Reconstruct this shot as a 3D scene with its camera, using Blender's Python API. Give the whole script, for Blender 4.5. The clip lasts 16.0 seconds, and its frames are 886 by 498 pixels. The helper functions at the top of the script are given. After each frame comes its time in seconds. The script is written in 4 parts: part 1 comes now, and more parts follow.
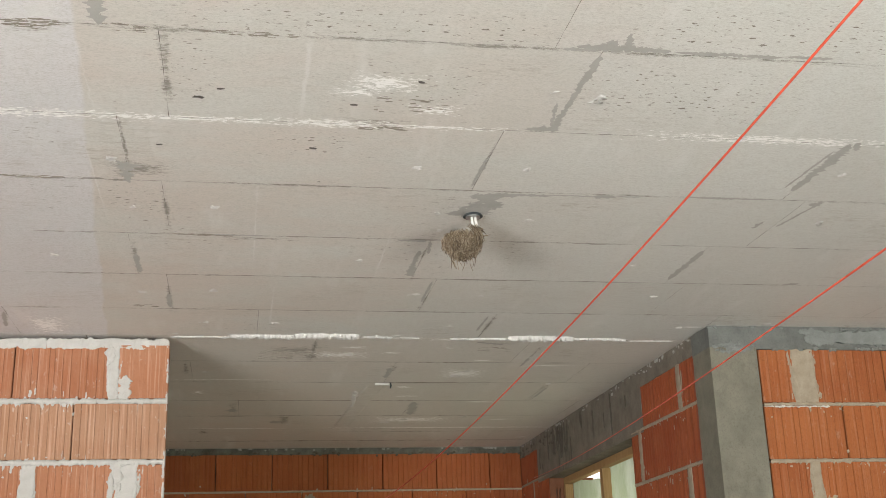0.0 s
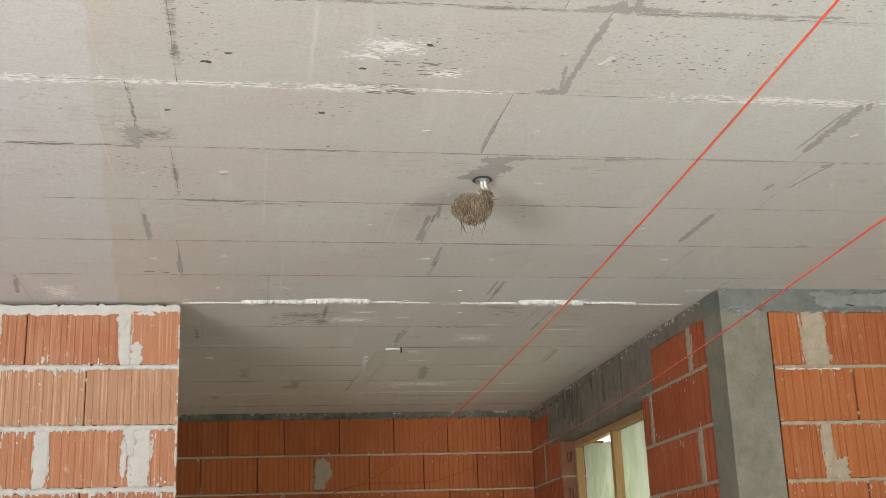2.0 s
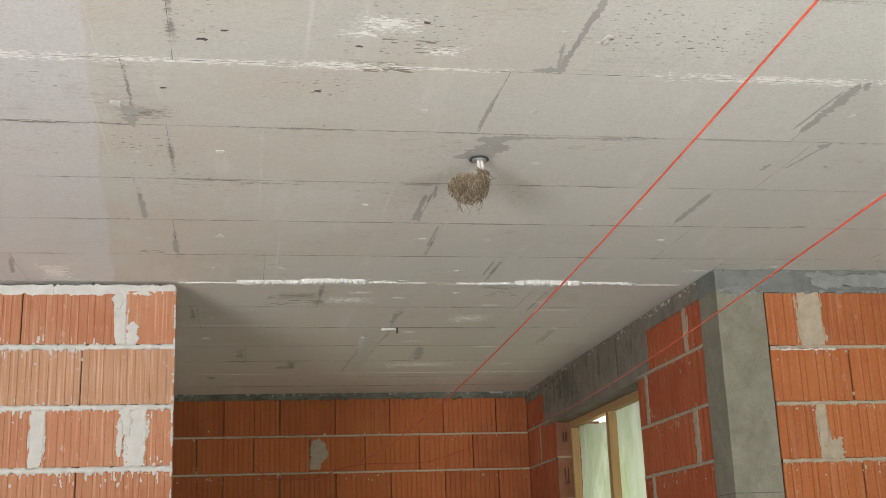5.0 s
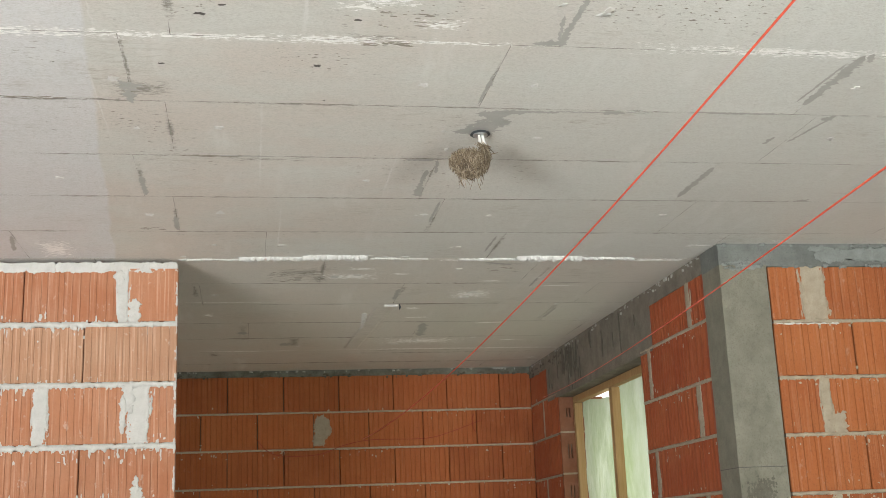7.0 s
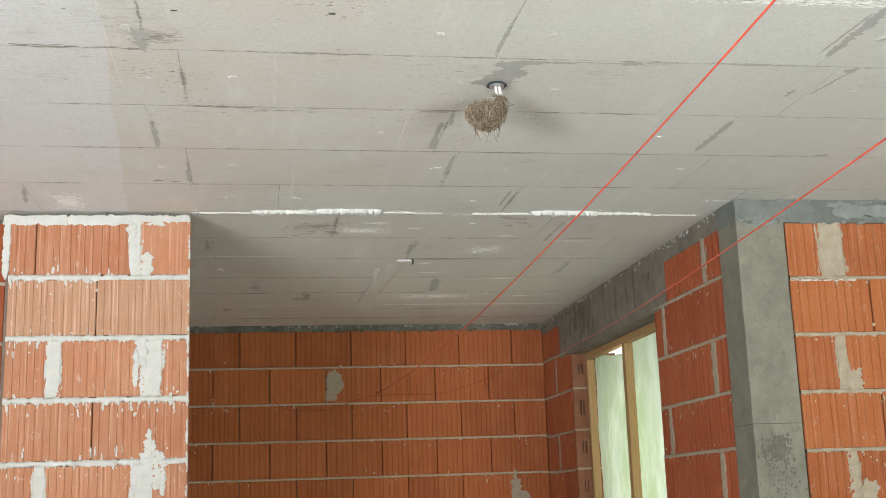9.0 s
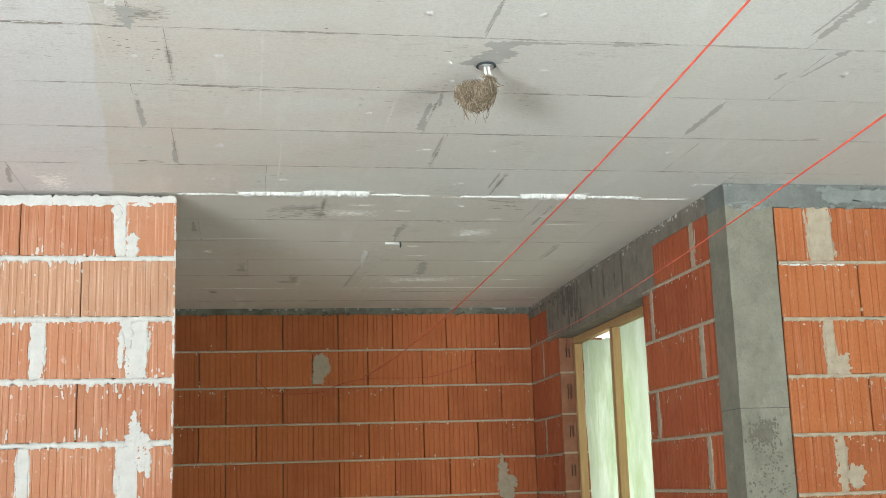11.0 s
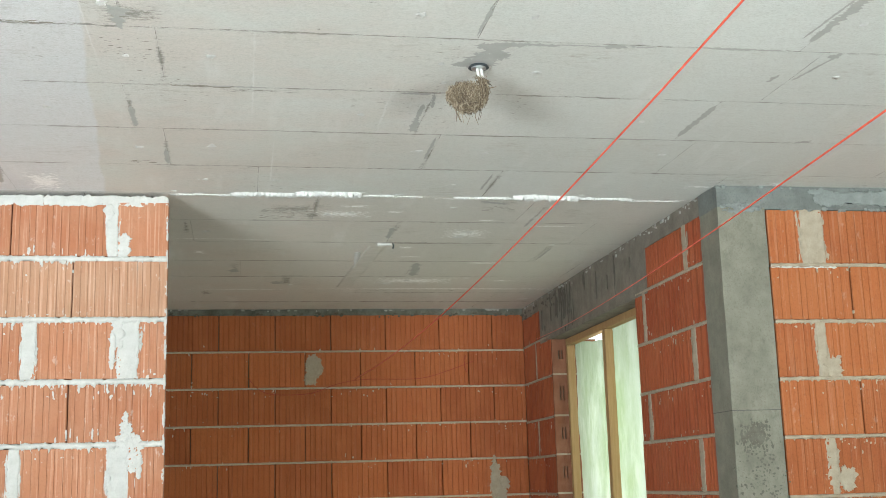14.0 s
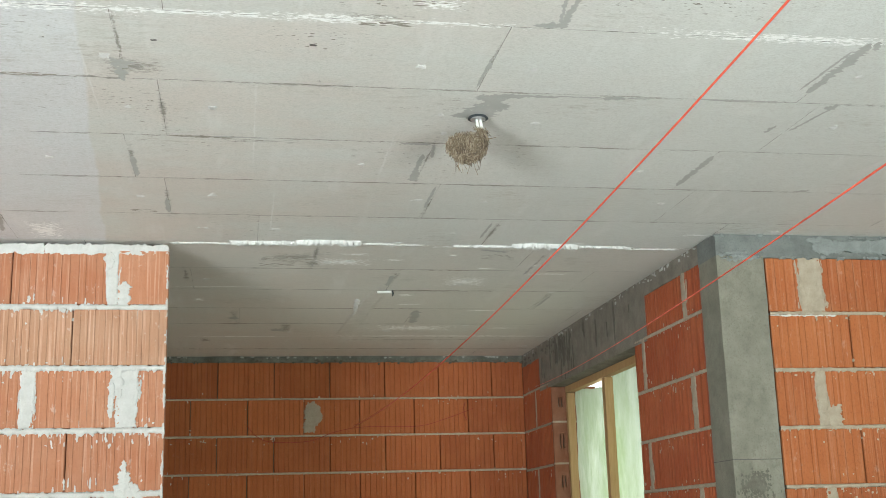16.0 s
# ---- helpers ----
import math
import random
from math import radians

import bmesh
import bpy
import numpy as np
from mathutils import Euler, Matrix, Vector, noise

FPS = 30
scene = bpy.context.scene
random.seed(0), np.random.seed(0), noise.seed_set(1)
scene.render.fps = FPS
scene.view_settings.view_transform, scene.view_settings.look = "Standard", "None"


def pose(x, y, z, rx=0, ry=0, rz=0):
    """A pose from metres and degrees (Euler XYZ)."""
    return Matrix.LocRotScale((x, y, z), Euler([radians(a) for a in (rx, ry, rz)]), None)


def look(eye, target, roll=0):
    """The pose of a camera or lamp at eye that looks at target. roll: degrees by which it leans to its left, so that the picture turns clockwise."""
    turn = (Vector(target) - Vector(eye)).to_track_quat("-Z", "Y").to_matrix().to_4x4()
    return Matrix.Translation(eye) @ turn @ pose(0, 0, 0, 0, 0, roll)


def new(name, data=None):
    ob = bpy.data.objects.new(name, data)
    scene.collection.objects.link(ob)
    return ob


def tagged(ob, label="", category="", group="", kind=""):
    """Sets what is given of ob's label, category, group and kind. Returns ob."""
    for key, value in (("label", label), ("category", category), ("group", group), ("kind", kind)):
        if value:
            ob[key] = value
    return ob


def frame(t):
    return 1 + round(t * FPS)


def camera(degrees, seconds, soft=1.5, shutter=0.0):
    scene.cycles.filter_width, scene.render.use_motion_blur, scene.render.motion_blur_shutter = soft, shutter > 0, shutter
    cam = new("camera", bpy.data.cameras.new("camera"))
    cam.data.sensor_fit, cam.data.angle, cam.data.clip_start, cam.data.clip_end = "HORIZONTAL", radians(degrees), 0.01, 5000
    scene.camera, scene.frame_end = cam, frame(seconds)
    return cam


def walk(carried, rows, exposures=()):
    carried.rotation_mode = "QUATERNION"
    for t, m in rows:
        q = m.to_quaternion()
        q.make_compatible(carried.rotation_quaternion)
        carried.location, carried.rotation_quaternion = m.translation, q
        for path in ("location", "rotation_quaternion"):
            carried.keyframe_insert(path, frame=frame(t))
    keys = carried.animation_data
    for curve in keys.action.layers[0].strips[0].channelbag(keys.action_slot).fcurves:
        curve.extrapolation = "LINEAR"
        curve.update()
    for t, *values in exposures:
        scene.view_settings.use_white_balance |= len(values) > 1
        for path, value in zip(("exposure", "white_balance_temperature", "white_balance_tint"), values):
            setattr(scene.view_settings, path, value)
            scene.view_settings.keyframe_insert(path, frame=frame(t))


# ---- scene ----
cam = camera(41.6, 16.0, soft=0.85)
PATH = [
    (0, (0.01, 0.201, 1.555), (0.35, 2.074, 2.168), -1.9),
    (0.5, (0.014, 0.199, 1.556), (0.357, 2.078, 2.149), -1.8),
    (1, (0.012, 0.204, 1.558), (0.35, 2.086, 2.144), -1.8),
    (1.5, (0.01, 0.202, 1.555), (0.336, 2.091, 2.127), -2.0),
    (2, (0.01, 0.206, 1.553), (0.335, 2.1, 2.11), -2.1),
    (2.5, (0.008, 0.21, 1.552), (0.335, 2.107, 2.097), -1.7),
    (3, (0.008, 0.209, 1.553), (0.349, 2.102, 2.102), -1.6),
    (3.5, (0.009, 0.208, 1.554), (0.35, 2.098, 2.113), -1.8),
    (4, (0.007, 0.21, 1.55), (0.338, 2.104, 2.1), -1.8),
    (6.5, (0.014, 0.22, 1.547), (0.354, 2.127, 2.044), -2.5),
    (7, (0.017, 0.227, 1.548), (0.344, 2.139, 2.036), -2.3),
    (7.5, (0.011, 0.241, 1.551), (0.339, 2.155, 2.029), -2.0),
    (8, (0.009, 0.252, 1.551), (0.325, 2.172, 2.015), -1.9),
    (8.5, (0.007, 0.264, 1.547), (0.313, 2.19, 1.987), -1.9),
    (9, (0.009, 0.267, 1.543), (0.318, 2.198, 1.961), -1.9),
    (9.5, (0.009, 0.271, 1.55), (0.321, 2.203, 1.963), -1.9),
    (10, (0.009, 0.285, 1.54), (0.325, 2.219, 1.943), -1.9),
    (12.5, (0.018, 0.298, 1.541), (0.366, 2.229, 1.929), -1.5),
    (13, (0.018, 0.3, 1.537), (0.362, 2.232, 1.922), -1.7),
    (13.5, (0.02, 0.298, 1.538), (0.36, 2.232, 1.921), -1.4),
    (14, (0.019, 0.296, 1.542), (0.359, 2.227, 1.935), -1.6),
    (14.5, (0.018, 0.292, 1.546), (0.365, 2.219, 1.953), -1.4),
    (15, (0.02, 0.287, 1.558), (0.37, 2.207, 1.998), -1.5),
    (15.5, (0.021, 0.282, 1.558), (0.367, 2.195, 2.029), -2.0),
    (16, (0.017, 0.284, 1.554), (0.357, 2.198, 2.022), -1.6),
]
walk(cam, [(t, look(eye, target, roll)) for t, eye, target, roll in PATH],
     exposures=[(0.0, 0.12, 6800, 11), (4.0, 0.08, 6750, 11), (7.5, 0.32, 6550, 7), (9.0, 0.47, 6400, 6), (13.5, 0.65, 6050, 1), (16.0, 0.48, 6150, 1)])

# ---- light ----
world = bpy.data.worlds.new("world")
scene.world = world
world.use_nodes = True
wn = world.node_tree.nodes
sky = wn.new("ShaderNodeTexSky")
sky.sky_type, sky.sun_disc = "NISHITA", False
sky.sun_elevation, sky.sun_rotation = radians(42), radians(200)
wn["Background"].inputs["Strength"].default_value = 0.10
world.node_tree.links.new(sky.outputs[0], wn["Background"].inputs["Color"])
sun = new("sun", bpy.data.lights.new("sun", "SUN"))
sun.data.energy, sun.data.angle, sun.data.color = 3.6, radians(3), (1.0, 0.95, 0.88)
sun.matrix_world = look((-3, -8, 9), (0, 0, 0))


def opening_light(name, eye, target, w, h, power, color):
    """A rectangular lamp at an opening: daylight that enters there, or added fill."""
    ob = new(name, bpy.data.lights.new(name, "AREA"))
    ob.data.shape, ob.data.size, ob.data.size_y = "RECTANGLE", w, h
    ob.data.energy, ob.data.color = power, color
    ob.matrix_world = look(eye, target)
    return ob


opening_light("terrace_door_daylight", (-3.9, -3.2, 0.70), (-3.80, -2.80, 2.6), 2.4, 1.6, 1400, (0.98, 0.975, 0.975))
# added fill behind the viewer that evens out the slab's right side
opening_light("rear_door_daylight", (2.2, -3.0, 0.60), (2.1, -2.55, 2.5), 2.2, 1.4, 570, (0.975, 0.99, 0.955))
opening_light("alcove_window_daylight", (2.62, 6.78, 1.7), (1.0, 6.78, 1.6), 1.6, 1.3, 20, (0.99, 1.0, 0.91))
# added fill below the film, out of view, to brighten the alcove
opening_light("alcove_door_daylight", (2.50, 6.78, 0.46), (1.0, 6.90, 0.46), 1.5, 0.8, 24, (1.0, 0.93, 0.76))


# ---- materials ----
def material(name, rough=0.9):
    m = bpy.data.materials.new(name)
    m.use_nodes = True
    b = m.node_tree.nodes["Principled BSDF"]
    b.inputs["Roughness"].default_value = rough
    b.inputs["Specular IOR Level"].default_value = 0.25
    return m, m.node_tree.nodes, m.node_tree.links, b


def mix(nt, links, fac, a, b):
    n = nt.new("ShaderNodeMix")
    n.data_type = "RGBA"
    for sock, v in ((n.inputs[0], fac), (n.inputs[6], a), (n.inputs[7], b)):
        if isinstance(v, bpy.types.NodeSocket):
            links.new(v, sock)
        else:
            sock.default_value = v if not isinstance(v, tuple) else (*v, 1)
    return n.outputs[2]


def noise_tex(nt, links, scale, detail=4, rough=0.6, stretch=(1, 1, 1), space="Object", shift=None):
    co = nt.new("ShaderNodeTexCoord")
    mp = nt.new("ShaderNodeMapping")
    mp.inputs["Scale"].default_value = stretch
    links.new(co.outputs[space], mp.inputs["Vector"])
    if shift is not None:
        links.new(shift, mp.inputs["Location"])
    n = nt.new("ShaderNodeTexNoise")
    n.inputs["Scale"].default_value, n.inputs["Detail"].default_value, n.inputs["Roughness"].default_value = scale, detail, rough
    links.new(mp.outputs[0], n.inputs["Vector"])
    return n.outputs["Fac"]


def ramp(nt, links, fac, lo, hi, a=0.0, b=1.0):
    n = nt.new("ShaderNodeMapRange")
    n.inputs["From Min"].default_value, n.inputs["From Max"].default_value = lo, hi
    n.inputs["To Min"].default_value, n.inputs["To Max"].default_value = a, b
    links.new(fac, n.inputs["Value"])
    return n.outputs[0]


def bump(nt, links, bsdf, height, strength, dist=0.002):
    n = nt.new("ShaderNodeBump")
    n.inputs["Strength"].default_value, n.inputs["Distance"].default_value = strength, dist
    links.new(height, n.inputs["Height"])
    links.new(n.outputs[0], bsdf.inputs["Normal"])


def offset(nt, links):
    """A shift of the pattern that differs from piece to piece."""
    info = nt.new("ShaderNodeObjectInfo")
    mul = nt.new("ShaderNodeMath")
    mul.operation = "MULTIPLY"
    mul.inputs[1].default_value = 37.0
    links.new(info.outputs["Random"], mul.inputs[0])
    return info.outputs["Random"], mul.outputs[0]


def brick_material(name, a, b, white, pale, soot=0.5):
    m, nt, links, bs = material(name, 0.92)
    rnd, sh = offset(nt, links)
    col = mix(nt, links, rnd, a, b)
    blot = noise_tex(nt, links, 6, 3, 0.5, shift=sh)
    col = mix(nt, links, ramp(nt, links, blot, 0.4, 0.75, 0, 0.55), col, pale)
    streak = noise_tex(nt, links, 1.0, 3, 0.6, (130, 130, 2.2), shift=sh)
    col = mix(nt, links, ramp(nt, links, streak, 0.52, 0.68, 0, white), col, (0.72, 0.50, 0.38))
    dark = noise_tex(nt, links, 3.0, 5, 0.7, (9, 9, 2), shift=sh)
    col = mix(nt, links, ramp(nt, links, dark, 0.56, 0.8, 0, 0.45), col, tuple(v * 0.45 for v in a))
    dust = noise_tex(nt, links, 38, 4, 0.65, (1, 1, 0.6), shift=sh)
    col = mix(nt, links, ramp(nt, links, dust, 0.62, 0.70, 0, white), col, (0.66, 0.62, 0.56))
    grit = noise_tex(nt, links, 120, 5, 0.8, (1, 1, 0.7), shift=sh)
    dim = mix(nt, links, ramp(nt, links, grit, 0.50, 0.70, 0, soot), col, tuple(v * 0.42 for v in a))
    links.new(dim, bs.inputs["Base Color"])
    bump(nt, links, bs, grit, 0.6, 0.002)
    return m


def cement_material(name, base, dark, light, scale=7.0, pit=0.3):
    m, nt, links, bs = material(name, 0.93)
    big = noise_tex(nt, links, scale, 5, 0.62)
    fine = noise_tex(nt, links, scale * 14, 5, 0.7)
    col = mix(nt, links, ramp(nt, links, big, 0.3, 0.72), dark, light)
    col = mix(nt, links, 0.45, col, base)
    col = mix(nt, links, ramp(nt, links, fine, 0.52, 0.72, 0, 0.65), col, dark)
    blotch = noise_tex(nt, links, scale * 2.6, 6, 0.75, (1, 1, 0.6))
    col = mix(nt, links, ramp(nt, links, blotch, 0.54, 0.74, 0, 0.6), col, dark)
    links.new(col, bs.inputs["Base Color"])
    bump(nt, links, bs, fine, pit, 0.003)
    return m


BRICK_PIER = brick_material("brick_orange", (0.385, 0.172, 0.094), (0.34, 0.138, 0.072), 0.28, (0.41, 0.222, 0.138), 0.25)
BRICK_LIMED = brick_material("brick_limewashed", (0.385, 0.215, 0.132), (0.36, 0.19, 0.113), 0.40, (0.42, 0.275, 0.188), 0.2)
BRICK = brick_material("brick_red", (0.36, 0.118, 0.040), (0.275, 0.08, 0.028), 0.12, (0.375, 0.136, 0.05))
# red brick with its colour raised for light the back wall lacks
BRICK_BACK = brick_material("brick_dark_red", (0.43, 0.132, 0.046), (0.32, 0.092, 0.034), 0.05, (0.44, 0.15, 0.056), 0.4)
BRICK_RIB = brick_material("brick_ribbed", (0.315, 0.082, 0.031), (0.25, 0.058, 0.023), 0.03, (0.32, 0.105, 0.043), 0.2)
MORTAR_PALE = cement_material("mortar_pale", (0.50, 0.50, 0.475), (0.39, 0.385, 0.36), (0.58, 0.58, 0.555), 22, 0.5)
MORTAR = cement_material("mortar_grey", (0.38, 0.325, 0.245), (0.25, 0.205, 0.15), (0.47, 0.41, 0.315), 24, 0.8)
MORTAR_BROWN = cement_material("mortar_brown", (0.49, 0.415, 0.315), (0.33, 0.275, 0.20), (0.57, 0.49, 0.385), 24, 0.8)
CORE = cement_material("joint_shadow_mortar", (0.20, 0.15, 0.12), (0.13, 0.10, 0.08), (0.25, 0.20, 0.16), 20)
CONCRETE = cement_material("column_concrete", (0.205, 0.197, 0.155), (0.115, 0.11, 0.085), (0.265, 0.257, 0.205), 10, 0.7)
CONCRETE_DARK = cement_material("fresh_concrete", (0.155, 0.167, 0.156), (0.085, 0.09, 0.082), (0.235, 0.247, 0.232), 9, 0.7)
CONCRETE_WARM = cement_material("lintel_concrete", (0.205, 0.185, 0.152), (0.105, 0.09, 0.07), (0.285, 0.26, 0.22), 9, 0.7)
CONCRETE_DAMP = cement_material("damp_concrete", (0.135, 0.14, 0.112), (0.05, 0.052, 0.042), (0.25, 0.255, 0.22), 13, 0.8)
DAMP = cement_material("damp_stain", (0.115, 0.108, 0.085), (0.07, 0.066, 0.05), (0.16, 0.152, 0.122), 40)
PATCH = cement_material("slab_grey_patch", (0.40, 0.395, 0.37), (0.34, 0.335, 0.31), (0.45, 0.445, 0.42), 16, 0.35)
CASTING = cement_material("casting_stain", (0.13, 0.124, 0.096), (0.08, 0.075, 0.057), (0.17, 0.163, 0.13), 40)
SMEAR = cement_material("cement_smear", (0.215, 0.232, 0.22), (0.13, 0.14, 0.132), (0.28, 0.30, 0.285), 16, 0.8)
CRUST = cement_material("lime_crust", (0.65, 0.65, 0.625), (0.50, 0.49, 0.465), (0.74, 0.74, 0.72), 34, 1.0)
SCREED = cement_material("floor_screed", (0.42, 0.415, 0.40), (0.33, 0.325, 0.31), (0.50, 0.495, 0.48), 3)
DIRT = cement_material("brown_stain", (0.25, 0.228, 0.19), (0.16, 0.142, 0.115), (0.36, 0.335, 0.285), 60)
JOINT = cement_material("open_board_joint", (0.17, 0.16, 0.14), (0.11, 0.10, 0.09), (0.24, 0.225, 0.20), 30)
DUSTY = cement_material("dusty_clay", (0.235, 0.095, 0.05), (0.16, 0.058, 0.03), (0.27, 0.15, 0.10), 14)
PIT = cement_material("dark_pit", (0.10, 0.095, 0.085), (0.06, 0.055, 0.05), (0.16, 0.15, 0.13), 30)


def marks(nt, links, vec, areas):
    """How near a place on the slab is to one of the areas (middle x, y, half width, half height): 0 in the middle, 1 at the rim."""
    near = None
    for cx, cy, hw, hh in areas:
        sc = nt.new("ShaderNodeVectorMath")
        sc.operation = "MULTIPLY_ADD"
        links.new(vec, sc.inputs[0])
        sc.inputs[1].default_value, sc.inputs[2].default_value = (1 / hw, 1 / hh, 0), (-cx / hw, -cy / hh, 0)
        ab = nt.new("ShaderNodeVectorMath")
        ab.operation = "ABSOLUTE"
        links.new(sc.outputs[0], ab.inputs[0])
        sep = nt.new("ShaderNodeSeparateXYZ")
        links.new(ab.outputs[0], sep.inputs[0])
        d = nt.new("ShaderNodeMath")
        d.operation = "MAXIMUM"
        links.new(sep.outputs[0], d.inputs[0])
        links.new(sep.outputs[1], d.inputs[1])
        if near is None:
            near = d.outputs[0]
        else:
            m = nt.new("ShaderNodeMath")
            m.operation = "MINIMUM"
            links.new(near, m.inputs[0])
            links.new(d.outputs[0], m.inputs[1])
            near = m.outputs[0]
    return near


def frayed(nt, links, near, tex, k):
    """The nearness with its rim broken up by a texture."""
    a = nt.new("ShaderNodeMath")
    a.operation = "MULTIPLY_ADD"
    links.new(tex, a.inputs[0])
    a.inputs[1].default_value = k
    links.new(near, a.inputs[2])
    return a.outputs[0]


# dry lime crust along the board joints and as powder
CRUST_MARKS = [(-0.66, 2.873, 0.30, 0.022), (-0.14, 2.871, 0.26, 0.014), (0.22, 2.868, 0.13, 0.020), (0.48, 2.868, 0.15, 0.010), (1.40, 2.862, 0.27, 0.022), (2.1, 2.86, 0.45, 0.010), (0.33, 2.63, 0.06, 0.035), (0.27, 2.685, 0.045, 0.016),
               (0.47, 2.765, 0.04, 0.022), (0.65, 5.118, 0.13, 0.014), (0.94, 5.135, 0.09, 0.016), (1.82, 5.115, 0.17, 0.014), (1.3, 7.50, 0.55, 0.018), (0.0, 7.52, 0.25, 0.010), (1.11, 5.85, 0.08, 0.07), (0.47, 5.45, 0.10, 0.05), (1.05, 7.2, 0.18, 0.07), (-0.08, 6.02, 0.18, 0.006), (0.52, 5.30, 0.05, 0.02), (1.36, 6.62, 0.07, 0.018), (1.5, 5.66, 0.09, 0.012), (0.92, 6.45, 0.05, 0.012), (1.15, 5.55, 0.04, 0.012), (0.7, 5.4, 0.03, 0.012), (1.6, 7.2, 0.06, 0.016), (0.86, 6.2, 0.025, 0.02), (-0.2, 6.35, 0.02, 0.03), (1.95, 4.865, 0.05, 0.012), (-0.75, 4.95, 0.05, 0.10)]
# dirt rubbed off the boards along their joints
DIRT_MARKS = [(0.5, 2.425, 1.4, 0.010), (0.5, 3.303, 1.6, 0.008), (0.5, 3.760, 1.6, 0.008), (0.7, 4.205, 1.7, 0.008), (0.4, 4.668, 1.7, 0.009), (0.8, 5.595, 1.2, 0.010), (0.8, 6.078, 1.2, 0.011), (0.6, 6.579, 1.1, 0.012), (0.4, 7.065, 1.0, 0.013), (0.6, 8.025, 1.4, 0.022),
              (-0.165, 2.64, 0.012, 0.22), (-0.292, 3.06, 0.004, 0.22), (-0.212, 3.53, 0.010, 0.22), (-0.335, 3.98, 0.010, 0.22), (-0.25, 4.43, 0.010, 0.22), (0.660, 3.1, 0.004, 0.22), (0.617, 3.98, 0.006, 0.22), (0.71, 4.43, 0.010, 0.22), (1.04, 4.88, 0.010, 0.22), (0.338, 5.32, 0.014, 0.24), (0.75, 5.84, 0.016, 0.25),
              (-0.42, 2.45, 0.06, 0.024), (0.24, 5.36, 0.12, 0.07), (-0.40, 3.297, 0.07, 0.014), (0.07, 3.785, 0.10, 0.020), (-0.25, 3.22, 0.08, 0.06), (-0.02, 6.8, 0.03, 0.2), (0.28, 7.2, 0.03, 0.14), (0.34, 2.85, 0.09, 0.018), (1.15, 5.2, 0.08, 0.02), (1.3, 5.6, 0.25, 0.012), (0.9, 6.09, 0.2, 0.012), (1.62, 6.35, 0.014, 0.24), (1.37, 5.4, 0.012, 0.2), (-0.24, 5.7, 0.012, 0.2), (-0.2, 7.65, 0.03, 0.1), (0.30, 7.05, 0.10, 0.02), (1.3, 7.65, 0.6, 0.02), (0.34, 5.48, 0.03, 0.06)]
FLECK_MARKS = [(1.05, 2.62, 0.32, 0.16), (0.40, 2.66, 0.20, 0.16), (0.20, 3.0, 0.16, 0.09), (0.3, 2.36, 0.5, 0.08), (1.2, 2.3, 0.5, 0.10), (-0.12, 2.62, 0.08, 0.2), (-0.28, 3.45, 0.12, 0.12)]
PALE_MARKS = [(0.145, 2.6, 0.008, 0.32), (0.05, 3.7, 0.004, 0.5), (-0.345, 2.65, 0.003, 0.22), (-0.39, 3.3, 0.003, 0.4), (0.13, 4.6, 0.004, 0.4), (0.48, 3.9, 0.004, 0.35)]


